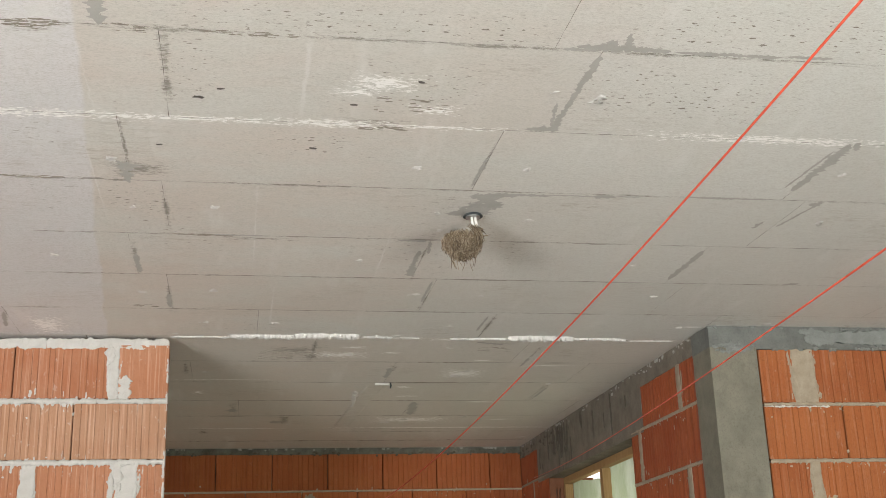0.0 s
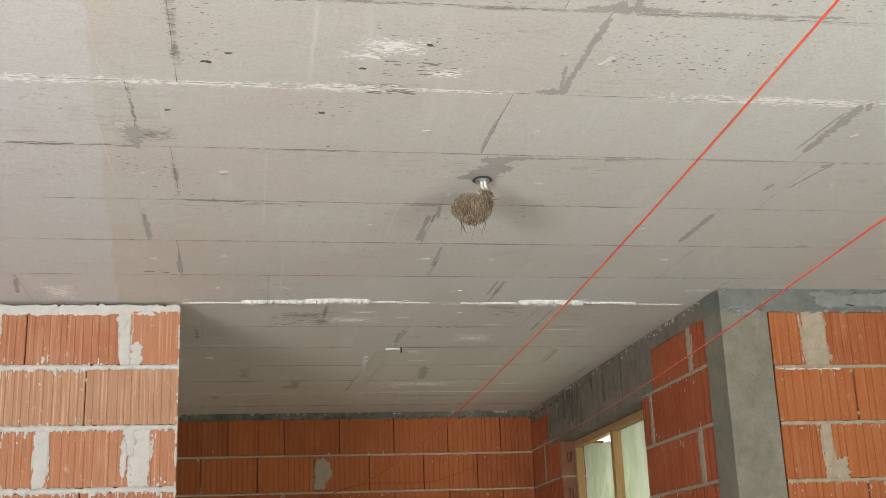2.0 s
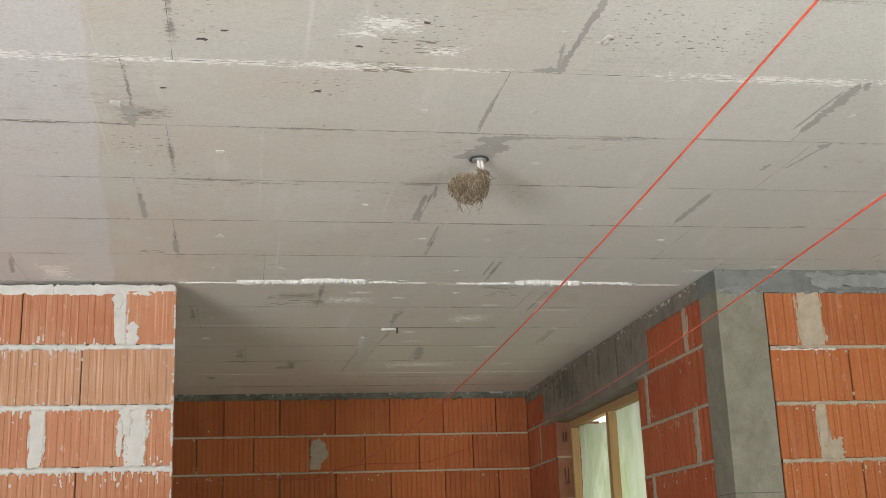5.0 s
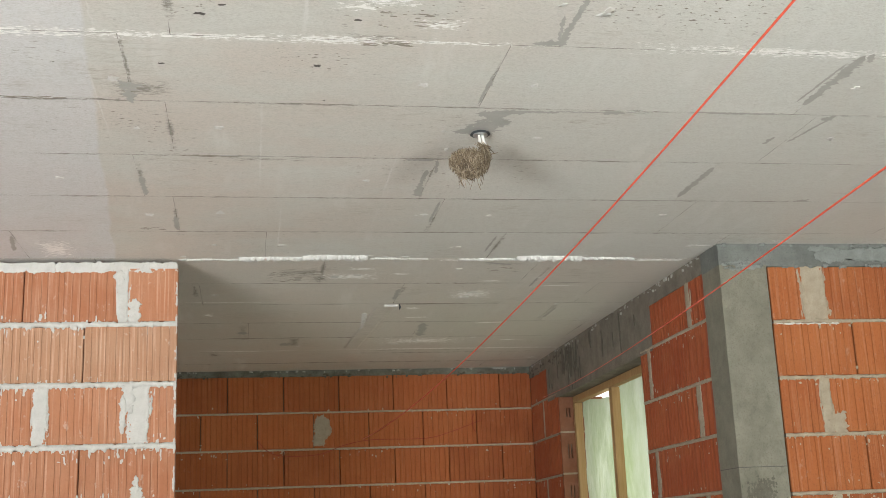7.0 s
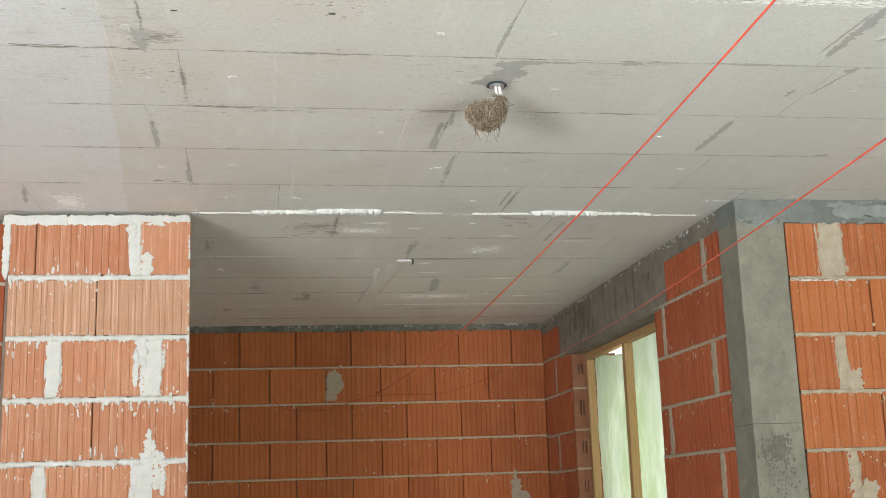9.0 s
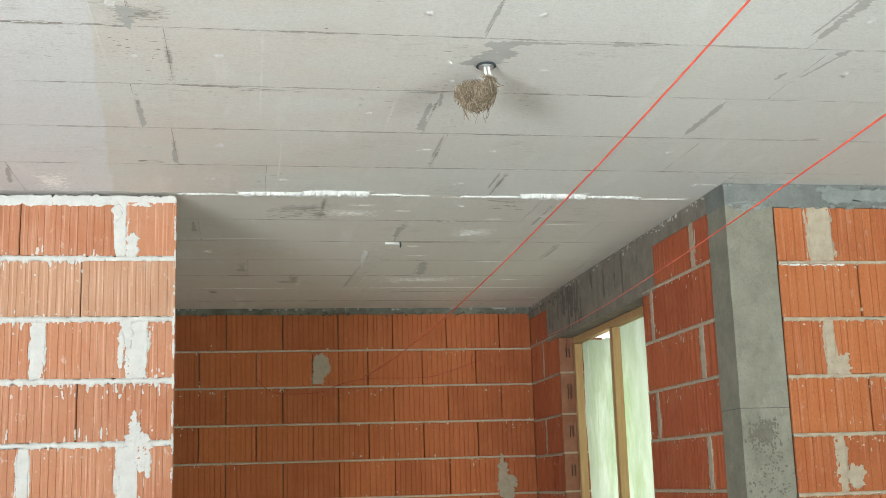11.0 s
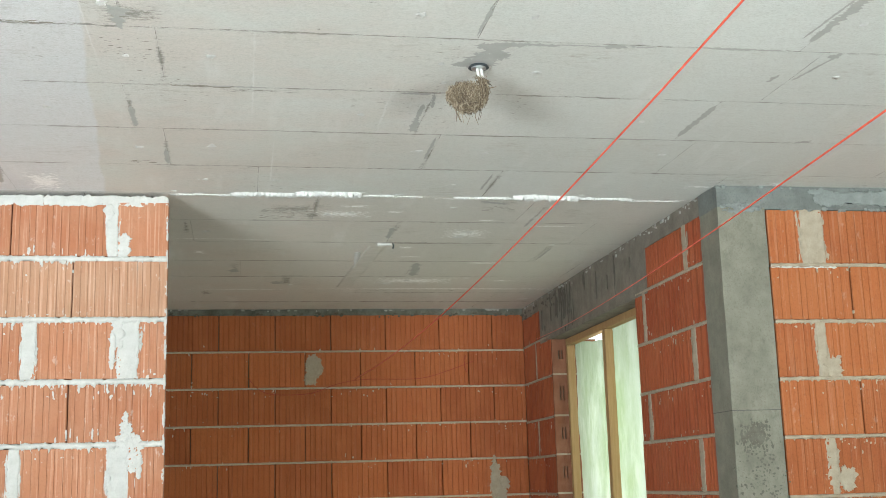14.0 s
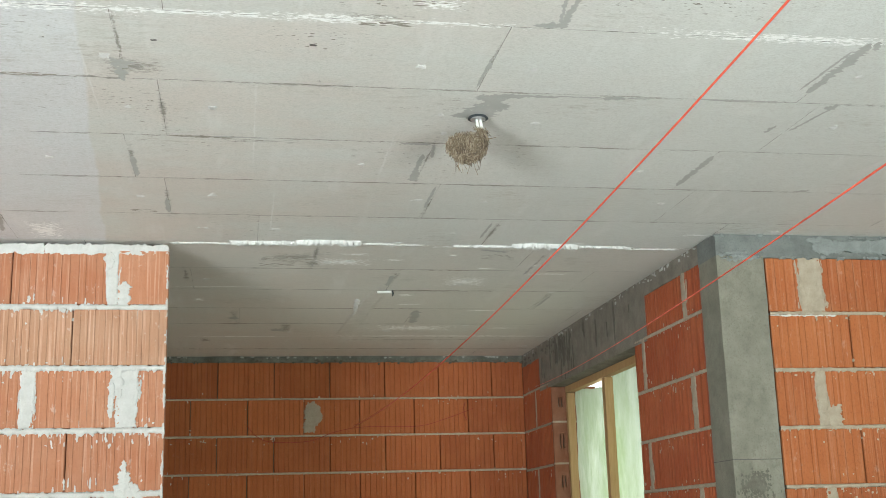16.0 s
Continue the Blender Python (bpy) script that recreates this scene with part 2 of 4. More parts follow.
def slab_material(name, near_y, far_y):
    """Bare slab concrete that took the grain and the tints of its shuttering boards."""
    m, nt, links, bs = material(name, 0.9)
    here = lambda areas: [a for a in areas if near_y <= a[1] < far_y] or [(0, -50, 0.1, 0.1)]
    geo = nt.new("ShaderNodeNewGeometry")
    rnd = geo.outputs["Random Per Island"]
    col = mix(nt, links, rnd, (0.585, 0.595, 0.555), (0.64, 0.655, 0.62))
    big = noise_tex(nt, links, 1.6, 5, 0.6)
    col = mix(nt, links, ramp(nt, links, big, 0.36, 0.66, 0, 0.5), col, (0.635, 0.645, 0.615))
    # a paler, cooler area with an uneven edge along one side of the slab
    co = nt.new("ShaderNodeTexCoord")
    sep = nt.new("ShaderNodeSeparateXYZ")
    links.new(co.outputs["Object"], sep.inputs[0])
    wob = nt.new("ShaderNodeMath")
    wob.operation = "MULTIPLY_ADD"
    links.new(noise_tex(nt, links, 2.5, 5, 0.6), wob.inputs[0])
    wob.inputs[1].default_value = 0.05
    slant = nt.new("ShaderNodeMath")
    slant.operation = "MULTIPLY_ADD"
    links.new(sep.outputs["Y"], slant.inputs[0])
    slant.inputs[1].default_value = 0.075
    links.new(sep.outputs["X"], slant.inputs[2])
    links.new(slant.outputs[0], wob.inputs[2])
    rose = noise_tex(nt, links, 1.9, 4, 0.6, (1, 1.6, 1))
    rz = nt.new("ShaderNodeMath")
    rz.operation = "MULTIPLY"
    links.new(ramp(nt, links, rose, 0.38, 0.62, 0.12, 0.62), rz.inputs[0])
    links.new(ramp(nt, links, sep.outputs["X"], 1.3, 0.2), rz.inputs[1])
    col = mix(nt, links, rz.outputs[0], col, (0.62, 0.545, 0.49))
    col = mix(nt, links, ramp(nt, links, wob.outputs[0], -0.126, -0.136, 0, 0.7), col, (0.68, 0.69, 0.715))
    # alcove copy: warm bounce light from the bricks is mixed into its colour
    if near_y > 5:
        col = mix(nt, links, 0.45, col, (0.60, 0.55, 0.485))
    # grain of the boards: short scratches along their length, at two sizes
    grain = noise_tex(nt, links, 26, 6, 0.85, (0.8, 4.5, 1))
    col = mix(nt, links, ramp(nt, links, grain, 0.50, 0.72, 0, 0.36), col, (0.45, 0.435, 0.395))
    col = mix(nt, links, ramp(nt, links, grain, 0.42, 0.30, 0, 0.4), col, (0.74, 0.735, 0.71))
    tooth = noise_tex(nt, links, 210, 3, 0.8, (0.7, 2.0, 1))
    col = mix(nt, links, ramp(nt, links, tooth, 0.46, 0.70, 0, 0.75), col, (0.40, 0.39, 0.355))
    veil = noise_tex(nt, links, 2.0, 4, 0.6, (5, 0.8, 1))
    col = mix(nt, links, ramp(nt, links, veil, 0.58, 0.76, 0, 0.4), col, (0.72, 0.715, 0.69))
    # air holes in clusters, and dirt rubbed off the boards
    pits = noise_tex(nt, links, 42, 2, 0.5, (1, 2.3, 1))
    where = noise_tex(nt, links, 1.3, 3, 0.5)
    pm = nt.new("ShaderNodeMath")
    pm.operation = "MULTIPLY"
    links.new(ramp(nt, links, pits, 0.675, 0.70), pm.inputs[0])
    links.new(ramp(nt, links, where, 0.54, 0.64, 0.0, 0.8), pm.inputs[1])
    col = mix(nt, links, pm.outputs[0], col, (0.26, 0.24, 0.205))
    rub = noise_tex(nt, links, 16, 6, 0.85, (0.8, 3.2, 1))
    place = noise_tex(nt, links, 2.2, 2, 0.5, (1, 1.4, 1))
    rm = nt.new("ShaderNodeMath")
    rm.operation = "MULTIPLY"
    links.new(ramp(nt, links, rub, 0.5, 0.66), rm.inputs[0])
    links.new(ramp(nt, links, place, 0.56, 0.72, 0, 0.75), rm.inputs[1])
    col = mix(nt, links, rm.outputs[0], col, (0.33, 0.29, 0.235))
    # marks with places of their own, their outlines shaken by noise
    shake = nt.new("ShaderNodeTexNoise")
    shake.inputs["Scale"].default_value, shake.inputs["Detail"].default_value, shake.inputs["Roughness"].default_value = 24, 5, 0.7
    links.new(co.outputs["Object"], shake.inputs["Vector"])
    mad = nt.new("ShaderNodeVectorMath")
    mad.operation = "MULTIPLY_ADD"
    links.new(shake.outputs["Color"], mad.inputs[0])
    mad.inputs[1].default_value = (0.018, 0.012, 0)
    links.new(co.outputs["Object"], mad.inputs[2])
    shift = nt.new("ShaderNodeVectorMath")
    shift.operation = "SUBTRACT"
    links.new(mad.outputs[0], shift.inputs[0])
    shift.inputs[1].default_value = (0.009, 0.006, 0)
    vec = shift.outputs[0]
    rag = noise_tex(nt, links, 75, 5, 0.75, (0.7, 1.8, 1))
    rub2 = noise_tex(nt, links, 40, 6, 0.85, (0.8, 2.4, 1))
    broad = noise_tex(nt, links, 5, 3, 0.6)
    pale = frayed(nt, links, marks(nt, links, vec, here(PALE_MARKS)), broad, 2.0)
    col = mix(nt, links, ramp(nt, links, pale, 1.9, 1.2, 0, 0.38), col, (0.74, 0.735, 0.72))
    dirt = frayed(nt, links, frayed(nt, links, marks(nt, links, vec, here(DIRT_MARKS)), rub2, 6.5), broad, 3.0)
    col = mix(nt, links, ramp(nt, links, dirt, 5.45, 4.6, 0, 0.85), col, (0.22, 0.205, 0.175))
    holes = noise_tex(nt, links, 48, 2, 0.5, (1, 2.1, 1))
    fm = nt.new("ShaderNodeMath")
    fm.operation = "MULTIPLY"
    links.new(ramp(nt, links, holes, 0.645, 0.67), fm.inputs[0])
    links.new(ramp(nt, links, frayed(nt, links, marks(nt, links, vec, here(FLECK_MARKS)), broad, 1.0), 1.6, 0.9, 0, 1.0), fm.inputs[1])
    col = mix(nt, links, fm.outputs[0], col, (0.21, 0.19, 0.16))
    crust = ramp(nt, links, frayed(nt, links, marks(nt, links, vec, here(CRUST_MARKS)), rag, 7.5), 4.65, 4.1)
    col = mix(nt, links, crust, col, (0.88, 0.88, 0.86))
    links.new(col, bs.inputs["Base Color"])
    relief = nt.new("ShaderNodeMath")
    relief.operation = "MULTIPLY_ADD"
    links.new(crust, relief.inputs[0])
    relief.inputs[1].default_value = 1.2
    links.new(tooth, relief.inputs[2])
    bump(nt, links, bs, relief.outputs[0], 0.2, 0.002)
    return m


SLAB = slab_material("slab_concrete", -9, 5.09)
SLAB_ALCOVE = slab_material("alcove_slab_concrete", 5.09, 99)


def wood_material(name, a, b):
    m, nt, links, bs = material(name, 0.7)
    g = noise_tex(nt, links, 4, 6, 0.7, (30, 30, 1.2))
    col = mix(nt, links, ramp(nt, links, g, 0.3, 0.7), a, b)
    links.new(col, bs.inputs["Base Color"])
    bump(nt, links, bs, g, 0.2, 0.001)
    return m


WOOD = wood_material("spruce_timber", (0.47, 0.31, 0.15), (0.36, 0.22, 0.095))


def plain(name, color, rough=0.6, metal=0.0, vary=0.15):
    m, nt, links, bs = material(name, rough)
    n = noise_tex(nt, links, 40, 3)
    links.new(mix(nt, links, ramp(nt, links, n, 0.3, 0.7), tuple(c * (1 - vary) for c in color), tuple(min(1, c * (1 + vary)) for c in color)), bs.inputs["Base Color"])
    bs.inputs["Metallic"].default_value = metal
    return m


STRING = plain("red_nylon_cord", (0.63, 0.098, 0.055), 0.5)
OLD_STRING = plain("faded_red_cord", (0.30, 0.05, 0.03), 0.7)
STEEL = plain("galvanised_steel", (0.55, 0.57, 0.58), 0.35, 0.8)
CABLE = plain("grey_cable_sheath", (0.66, 0.67, 0.64), 0.5)
DARK_BOX = plain("dark_junction_box", (0.05, 0.06, 0.065), 0.6)
STRAW = [plain("dry_straw", (0.235, 0.182, 0.122), 0.85), plain("mud_straw", (0.12, 0.09, 0.062), 0.9), plain("pale_straw", (0.40, 0.335, 0.25), 0.85)]
CHASE = cement_material("chase_plaster", (0.57, 0.55, 0.50), (0.46, 0.44, 0.40), (0.64, 0.62, 0.57), 26, 0.8)
MUD = cement_material("nest_mud", (0.17, 0.125, 0.08), (0.10, 0.075, 0.05), (0.25, 0.19, 0.12), 60, 0.8)


def film_material():
    m, nt, links, bs = material("greenish_plastic_film", 0.35)
    tr = nt.new("ShaderNodeBsdfTranslucent")
    n = noise_tex(nt, links, 2.2, 5, 0.65, (1, 1.8, 0.8))
    # the bright look of backlit folds is put into the colour as pale streaks
    folds = noise_tex(nt, links, 4, 4, 0.6, (1, 1.7, 0.8))
    tint = mix(nt, links, ramp(nt, links, n, 0.36, 0.66), (0.165, 0.205, 0.115), (0.275, 0.295, 0.255))
    links.new(mix(nt, links, ramp(nt, links, folds, 0.5, 0.72, 0, 0.7), tint, (0.36, 0.38, 0.33)), tr.inputs["Color"])
    wr = noise_tex(nt, links, 7, 5, 0.7, (1, 2.4, 0.45))
    bump(nt, links, bs, wr, 0.8, 0.02)
    links.new(bs.inputs["Normal"].links[0].from_socket, tr.inputs["Normal"])
    bs.inputs["Base Color"].default_value = (0.62, 0.68, 0.54, 1)
    mx = nt.new("ShaderNodeMixShader")
    mx.inputs[0].default_value = 0.78
    links.new(bs.outputs[0], mx.inputs[1])
    links.new(tr.outputs[0], mx.inputs[2])
    links.new(mx.outputs[0], nt["Material Output"].inputs["Surface"])
    return m


FILM = film_material()


# ---- mesh helpers ----
def mesh_of(name, bm, mats):
    me = bpy.data.meshes.new(name)
    bm.to_mesh(me)
    bm.free()
    for m in mats:
        me.materials.append(m)
    return me


def part(name, bm, mat, parent, label=""):
    ob = new(name, mesh_of(name, bm, [mat]))
    ob.parent = parent
    if label:
        ob["label"] = label
    return ob


def add_box(bm, x0, x1, y0, y1, z0, z1, mi=0):
    v = [bm.verts.new((x, y, z)) for z in (z0, z1) for y in (y0, y1) for x in (x0, x1)]
    for q in ((0, 2, 3, 1), (4, 5, 7, 6), (0, 1, 5, 4), (1, 3, 7, 5), (3, 2, 6, 7), (2, 0, 4, 6)):
        bm.faces.new([v[i] for i in q]).material_index = mi


def box(x0, x1, y0, y1, z0, z1, bevel=0.0):
    bm = bmesh.new()
    add_box(bm, x0, x1, y0, y1, z0, z1)
    if bevel:
        bmesh.ops.bevel(bm, geom=bm.edges[:], offset=bevel, segments=2, affect="EDGES", profile=0.6)
    return bm


def rough_box(x0, x1, y0, y1, z0, z1, step, amp, seed):
    """A cast block with slightly uneven faces and chipped edges."""
    bm = box(x0, x1, y0, y1, z0, z1)
    for axis, lo, hi in ((0, x0, x1), (1, y0, y1), (2, z0, z1)):
        k = max(1, round((hi - lo) / step))
        for i in range(1, k):
            co, no = [0, 0, 0], [0, 0, 0]
            co[axis], no[axis] = lo + (hi - lo) * i / k, 1
            bmesh.ops.bisect_plane(bm, geom=bm.verts[:] + bm.edges[:] + bm.faces[:], plane_co=co, plane_no=no)
    for v in bm.verts:
        p = v.co * 9 + Vector((seed, 0, 0))
        v.co += noise.noise_vector(p) * amp + noise.noise_vector(p * 3.1) * amp * 0.5
    return bm


def ragged(p):
    """Edge noise at four sizes, about -1 to 1."""
    return noise.noise(p) * 0.6 + noise.noise(p * 2.7) * 0.4 + noise.noise(p * 6.1) * 0.22 + noise.noise(p * 13.0) * 0.12


def add_blob(bm, m, w, h, proud, jag, seed, mi=0, sink=0.012, cell=0.006, corner=0.38, fray=38):
    """A ragged smear, w wide and h high, on the plane y = 0 of m, standing proud towards -y; its rim dives below the plane."""
    nx, nz = max(4, min(90, round(w / cell))), max(4, min(90, round(h / cell)))
    grid = []
    for j in range(nz + 1):
        row = []
        for i in range(nx + 1):
            a = -1 if i == 0 else 1 if i == nx else 0.965 * (2 * (i - 1) / (nx - 2) - 1)
            b = -1 if j == 0 else 1 if j == nz else 0.965 * (2 * (j - 1) / (nz - 2) - 1)
            # square to a rounded square, so that corners don't stand out
            x = a * math.sqrt(1 - corner * b * b) * w / 2
            z = b * math.sqrt(1 - corner * a * a) * h / 2
            ex = ragged(Vector((seed + (9 if a > 0 else 0), z * fray, 1.3)))
            ez = ragged(Vector((x * fray, seed + (9 if b > 0 else 0), 7.7)))
            x += jag * ex * a ** 3 * 1.3
            z += jag * ez * b ** 3 * 1.3
            rim = i in (0, nx) or j in (0, nz)
            y = sink if rim else -proud * (0.85 + 0.5 * noise.noise(Vector((x * 70, z * 70, seed))) + 0.2 * noise.noise(Vector((x * 300, z * 300, seed))))
            row.append(bm.verts.new(m @ Vector((x, y, z))))
        grid.append(row)
    for j in range(nz):
        for i in range(nx):
            f = bm.faces.new((grid[j][i], grid[j][i + 1], grid[j + 1][i + 1], grid[j + 1][i]))
            f.material_index, f.smooth = mi, proud > 0.001


def tube(points, r, sides=6, taper=1.0):
    bm = bmesh.new()
    add_tube(bm, points, r, sides, taper)
    return bm


def add_tube(bm, points, r, sides=6, taper=1.0, mi=0):
    rings = []
    pts = [Vector(p) for p in points]
    for i, p in enumerate(pts):
        d = (pts[min(i + 1, len(pts) - 1)] - pts[max(i - 1, 0)]).normalized()
        a = d.orthogonal().normalized()
        b = d.cross(a)
        rr = r * (1 + (taper - 1) * i / max(1, len(pts) - 1))
        rings.append([bm.verts.new(p + rr * (a * math.cos(2 * math.pi * k / sides) + b * math.sin(2 * math.pi * k / sides))) for k in range(sides)])
    for a, b in zip(rings, rings[1:]):
        for k in range(sides):
            f = bm.faces.new((a[k], a[(k + 1) % sides], b[(k + 1) % sides], b[k]))
            f.smooth, f.material_index = True, mi
    bm.faces.new(list(reversed(rings[0]))).material_index = mi
    bm.faces.new(rings[-1]).material_index = mi


# ---- masonry ----
BRICK_MESHES = {}


def brick_mesh(w, h, pitch, groove, deep, mat, depth=0.05):
    """A hollow clay block's face, w by h, with vertical grooves; it looks to -y and starts at the origin."""
    key = (round(w, 3), round(h, 3), pitch, mat.name)
    if key in BRICK_MESHES:
        return BRICK_MESHES[key]
    n = max(1, round(w / pitch))
    prof = [(0.0, 0.004)]
    jit = random.Random(round(w * 1000) + round(h * 100))
    at = [0.0] + [w * (i + jit.uniform(-0.2, 0.2)) / n for i in range(1, n)] + [w]
    for i in range(n):
        a, b = at[i], at[i + 1]
        prof += [(a + (groove / 2 if i else 0.003), 0.0), (b - (groove / 2 if i < n - 1 else 0.003), 0.0)]
        if i < n - 1:
            prof.append((b, deep))
    prof.append((w, 0.004))
    bm = bmesh.new()
    low = [bm.verts.new((x, y, 0)) for x, y in prof]
    top = [bm.verts.new((x, y, h)) for x, y in prof]
    back = [bm.verts.new(p) for p in ((0, depth, 0), (w, depth, 0), (0, depth, h), (w, depth, h))]
    for i in range(len(prof) - 1):
        bm.faces.new((low[i], low[i + 1], top[i + 1], top[i]))
    bm.faces.new([back[0], back[1]] + low[::-1])
    bm.faces.new(top + [back[3], back[2]])
    bm.faces.new((back[0], low[0], top[0], back[2]))
    bm.faces.new((low[-1], back[1], back[3], top[-1]))
    BRICK_MESHES[key] = mesh_of("brick", bm, [mat])
    return BRICK_MESHES[key]


LAYERS = []


def lay(wall, m, joints, u0, u1, perps, mat, mortar, pitch, groove, deep, thick, jag, proud, wide=(), gap=0.002):
    """Notes down one face of brickwork, laid at the end of the file. joints: the heights of the bed joints from the top;
    perps: the places of the upright joints, course by course; wide: upright joints filled with mortar (course, place, width)."""
    LAYERS.append((wall, m, joints, u0, u1, perps, mat, mortar, pitch, groove, deep, thick, jag, proud, wide, gap))


def build_layers():
    for wall, m, joints, u0, u1, perps, mat, mortar, pitch, groove, deep, thick, jag, proud, wide, gap in LAYERS:
        inv = wall.matrix_world.inverted()
        rng = random.Random(len(wall.name) + 7)
        for k in range(len(joints) - 1):
            hi, lo = joints[k] - thick / 2, joints[k + 1] + thick / 2
            if k == 0:
                hi = joints[0]
            fills = {p: g for c, p, g in wide if c == k}
            cuts = sorted(p for p in perps[k] if u0 + 0.02 < p < u1 - 0.02)
            edges = [u0] + cuts + [u1]
            for a, b in zip(edges, edges[1:]):
                a2 = a + (max(0.003, fills[a] / 2 - 0.02) if a in fills else gap if a != u0 else 0)
                b2 = b - (max(0.003, fills[b] / 2 - 0.02) if b in fills else gap if b != u1 else 0)
                ob = new("brick", brick_mesh(b2 - a2, hi - lo, 1.0 if wall.name == "wall_pier" and k == 0 and b == u1 else pitch, groove, deep, BRICK_LIMED if wall.name == "wall_pier" and k == 1 else mat))
                ob.parent = wall
                ob.matrix_local = m @ pose(a2, rng.uniform(-0.002, 0.002), lo, rng.uniform(-0.25, 0.25), 0, rng.uniform(-0.2, 0.2))
            for p, g in fills.items():
                bm = bmesh.new()
                add_blob(bm, Matrix.Identity(4), g, hi - lo + 0.012, 0.0022, min(0.010, g * 0.15), p * 17 + k, sink=0.004, corner=0.03)
                for _ in range(round(g * 150) + 4):
                    sw, sh = rng.uniform(0.004, 0.013), rng.uniform(0.03, 0.15) * rng.uniform(0.4, 1)
                    su = rng.choice((-1, 1)) * g * rng.uniform(0.40, 0.56) + rng.gauss(0, 0.004)
                    add_blob(bm, pose(su, 0, rng.uniform(-0.5, 0.5) * (hi - lo - sh)), sw, sh, 0.0016, sw * 0.7, rng.uniform(0, 90), sink=0.003, cell=0.004, corner=0.6)
                ob = part("mortar_fill", bm, mortar, wall)
                ob.matrix_local = m @ pose(p, 0, (hi + lo) / 2)
        for z in joints[1:]:
            bm = bmesh.new()
            add_joint(bm, u0, u1, thick, jag, proud, z * 13 + u0)
            ob = part("mortar_joint", bm, mortar, wall)
            ob.matrix_local = m @ pose(0, 0, z)


def add_joint(bm, u0, u1, thick, jag, proud, seed):
    """A bed of mortar with a ragged, here and there squeezed-out edge, and crumbs smeared on the bricks beside it."""
    n = round((u1 - u0) / 0.004)
    rows = []
    for i in range(n + 1):
        x = u0 + (u1 - u0) * i / n
        up = thick / 2 + jag * (0.5 * ragged(Vector((x * 45, seed, 0))) + 0.35 * max(0, noise.noise(Vector((x * 190, seed, 3)))))
        dn = thick / 2 + jag * 0.9 * ragged(Vector((x * 33, seed, 9))) + jag * (0.9 * max(0, noise.noise(Vector((x * 60, seed, 4)))) ** 2 + 1.5 * max(0, noise.noise(Vector((x * 120, seed, 8)))))
        pr = proud * (0.8 + 0.9 * noise.noise(Vector((x * 30, seed, 6))))
        dn = max(dn, thick * 0.3)
        rows.append([bm.verts.new(p) for p in ((x, 0.012, up), (x, -pr * 0.4, up - 0.002), (x, -pr, 0.25 * (up - dn)), (x, -pr * 0.7, 0.003 - dn), (x, 0.012, -dn))])
    for a, b in zip(rows, rows[1:]):
        for k in range(4):
            bm.faces.new((a[k + 1], b[k + 1], b[k], a[k])).smooth = True
    rng = random.Random(round(seed * 1000))
    for _ in range(round((u1 - u0) * jag * 4200)):
        w, h = rng.uniform(0.003, 0.012), rng.uniform(0.004, 0.03) * rng.random() + 0.003
        if jag > 0.01 and rng.random() < 0.6:
            w, h = rng.uniform(0.002, 0.010), rng.uniform(0.008, 0.05)
        z = -thick / 2 - rng.random() ** 2 * 0.06 if rng.random() < 0.75 else thick / 2 + rng.random() ** 2 * 0.04
        add_blob(bm, pose(rng.uniform(u0, u1), 0, z), w, h, 0.0008, w * 0.8, rng.uniform(0, 90), sink=0.001, cell=0.003)


# ---- structure ----
H = 2.75
PIER_Y, RIGHT_Y, BACK_Y, SIDE_X = 5.114, 4.836, 8.364, 2.003


def setting(name, bm, mat, label, category):
    ob = new(name, mesh_of(name, bm, [mat]))
    return tagged(ob, label, category, kind="structure")


def panels(parts):
    bm = bmesh.new()
    for p in parts:
        add_box(bm, *p)
    return bm


setting("floor", panels([(-5.0, 5.0, -1.9, 8.9, -0.15, 0.0)]), SCREED, "rough grey cement screed floor", "floor")
setting("ground", panels([(-400, 400, -400, 400, -0.6, -0.3)]), SCREED, "bare dusty building ground", "ground")

wall_pier = setting("wall_pier", panels([(-1.02, -0.292, PIER_Y + 0.046, PIER_Y + 0.25, 0, 2.735)]), CORE,
                    "short pier of orange hollow clay blocks with smeared pale mortar", "wall")
wall_right = setting("wall_right", panels([(2.19, 5.0, RIGHT_Y + 0.046, RIGHT_Y + 0.2, 0, 2.66)]), CORE,
                     "red hollow clay block wall beside a concrete column", "wall")
wall_back = setting("wall_back", panels([(-3.2, 2.4, BACK_Y + 0.046, BACK_Y + 0.3, 0, 2.72)]), CORE,
                    "red hollow clay block wall closing the alcove", "wall")
wall_side = setting("wall_side", panels([
    (SIDE_X + 0.046, SIDE_X + 0.3, RIGHT_Y + 0.2, 5.945, 0, 2.67),
    (SIDE_X + 0.046, SIDE_X + 0.17, 7.632, BACK_Y + 0.012, 0, 2.68)]), CORE, "ribbed red clay block wall with a boarded window opening", "wall")
# added wall that keeps the terrace lamp off the back wall's left end
wall_left = setting("wall_left", panels([(-5.0, -1.04, PIER_Y + 0.186, PIER_Y + 0.34, 0, 2.735)]), CORE,
                    "clay block wall added beside the pier to block light, darkened for shade", "wall")
# plain walls that close the place
setting("wall_west", panels([(-5.2, -5.0, -1.9, 8.9, 0, H), (-3.4, -3.2, 5.4, 8.9, 0, H)]), SCREED, "plain grey rendered wall", "wall")
setting("wall_east", panels([(5.0, 5.2, -1.9, 5.2, 0, H)]), SCREED, "plain grey rendered wall", "wall")
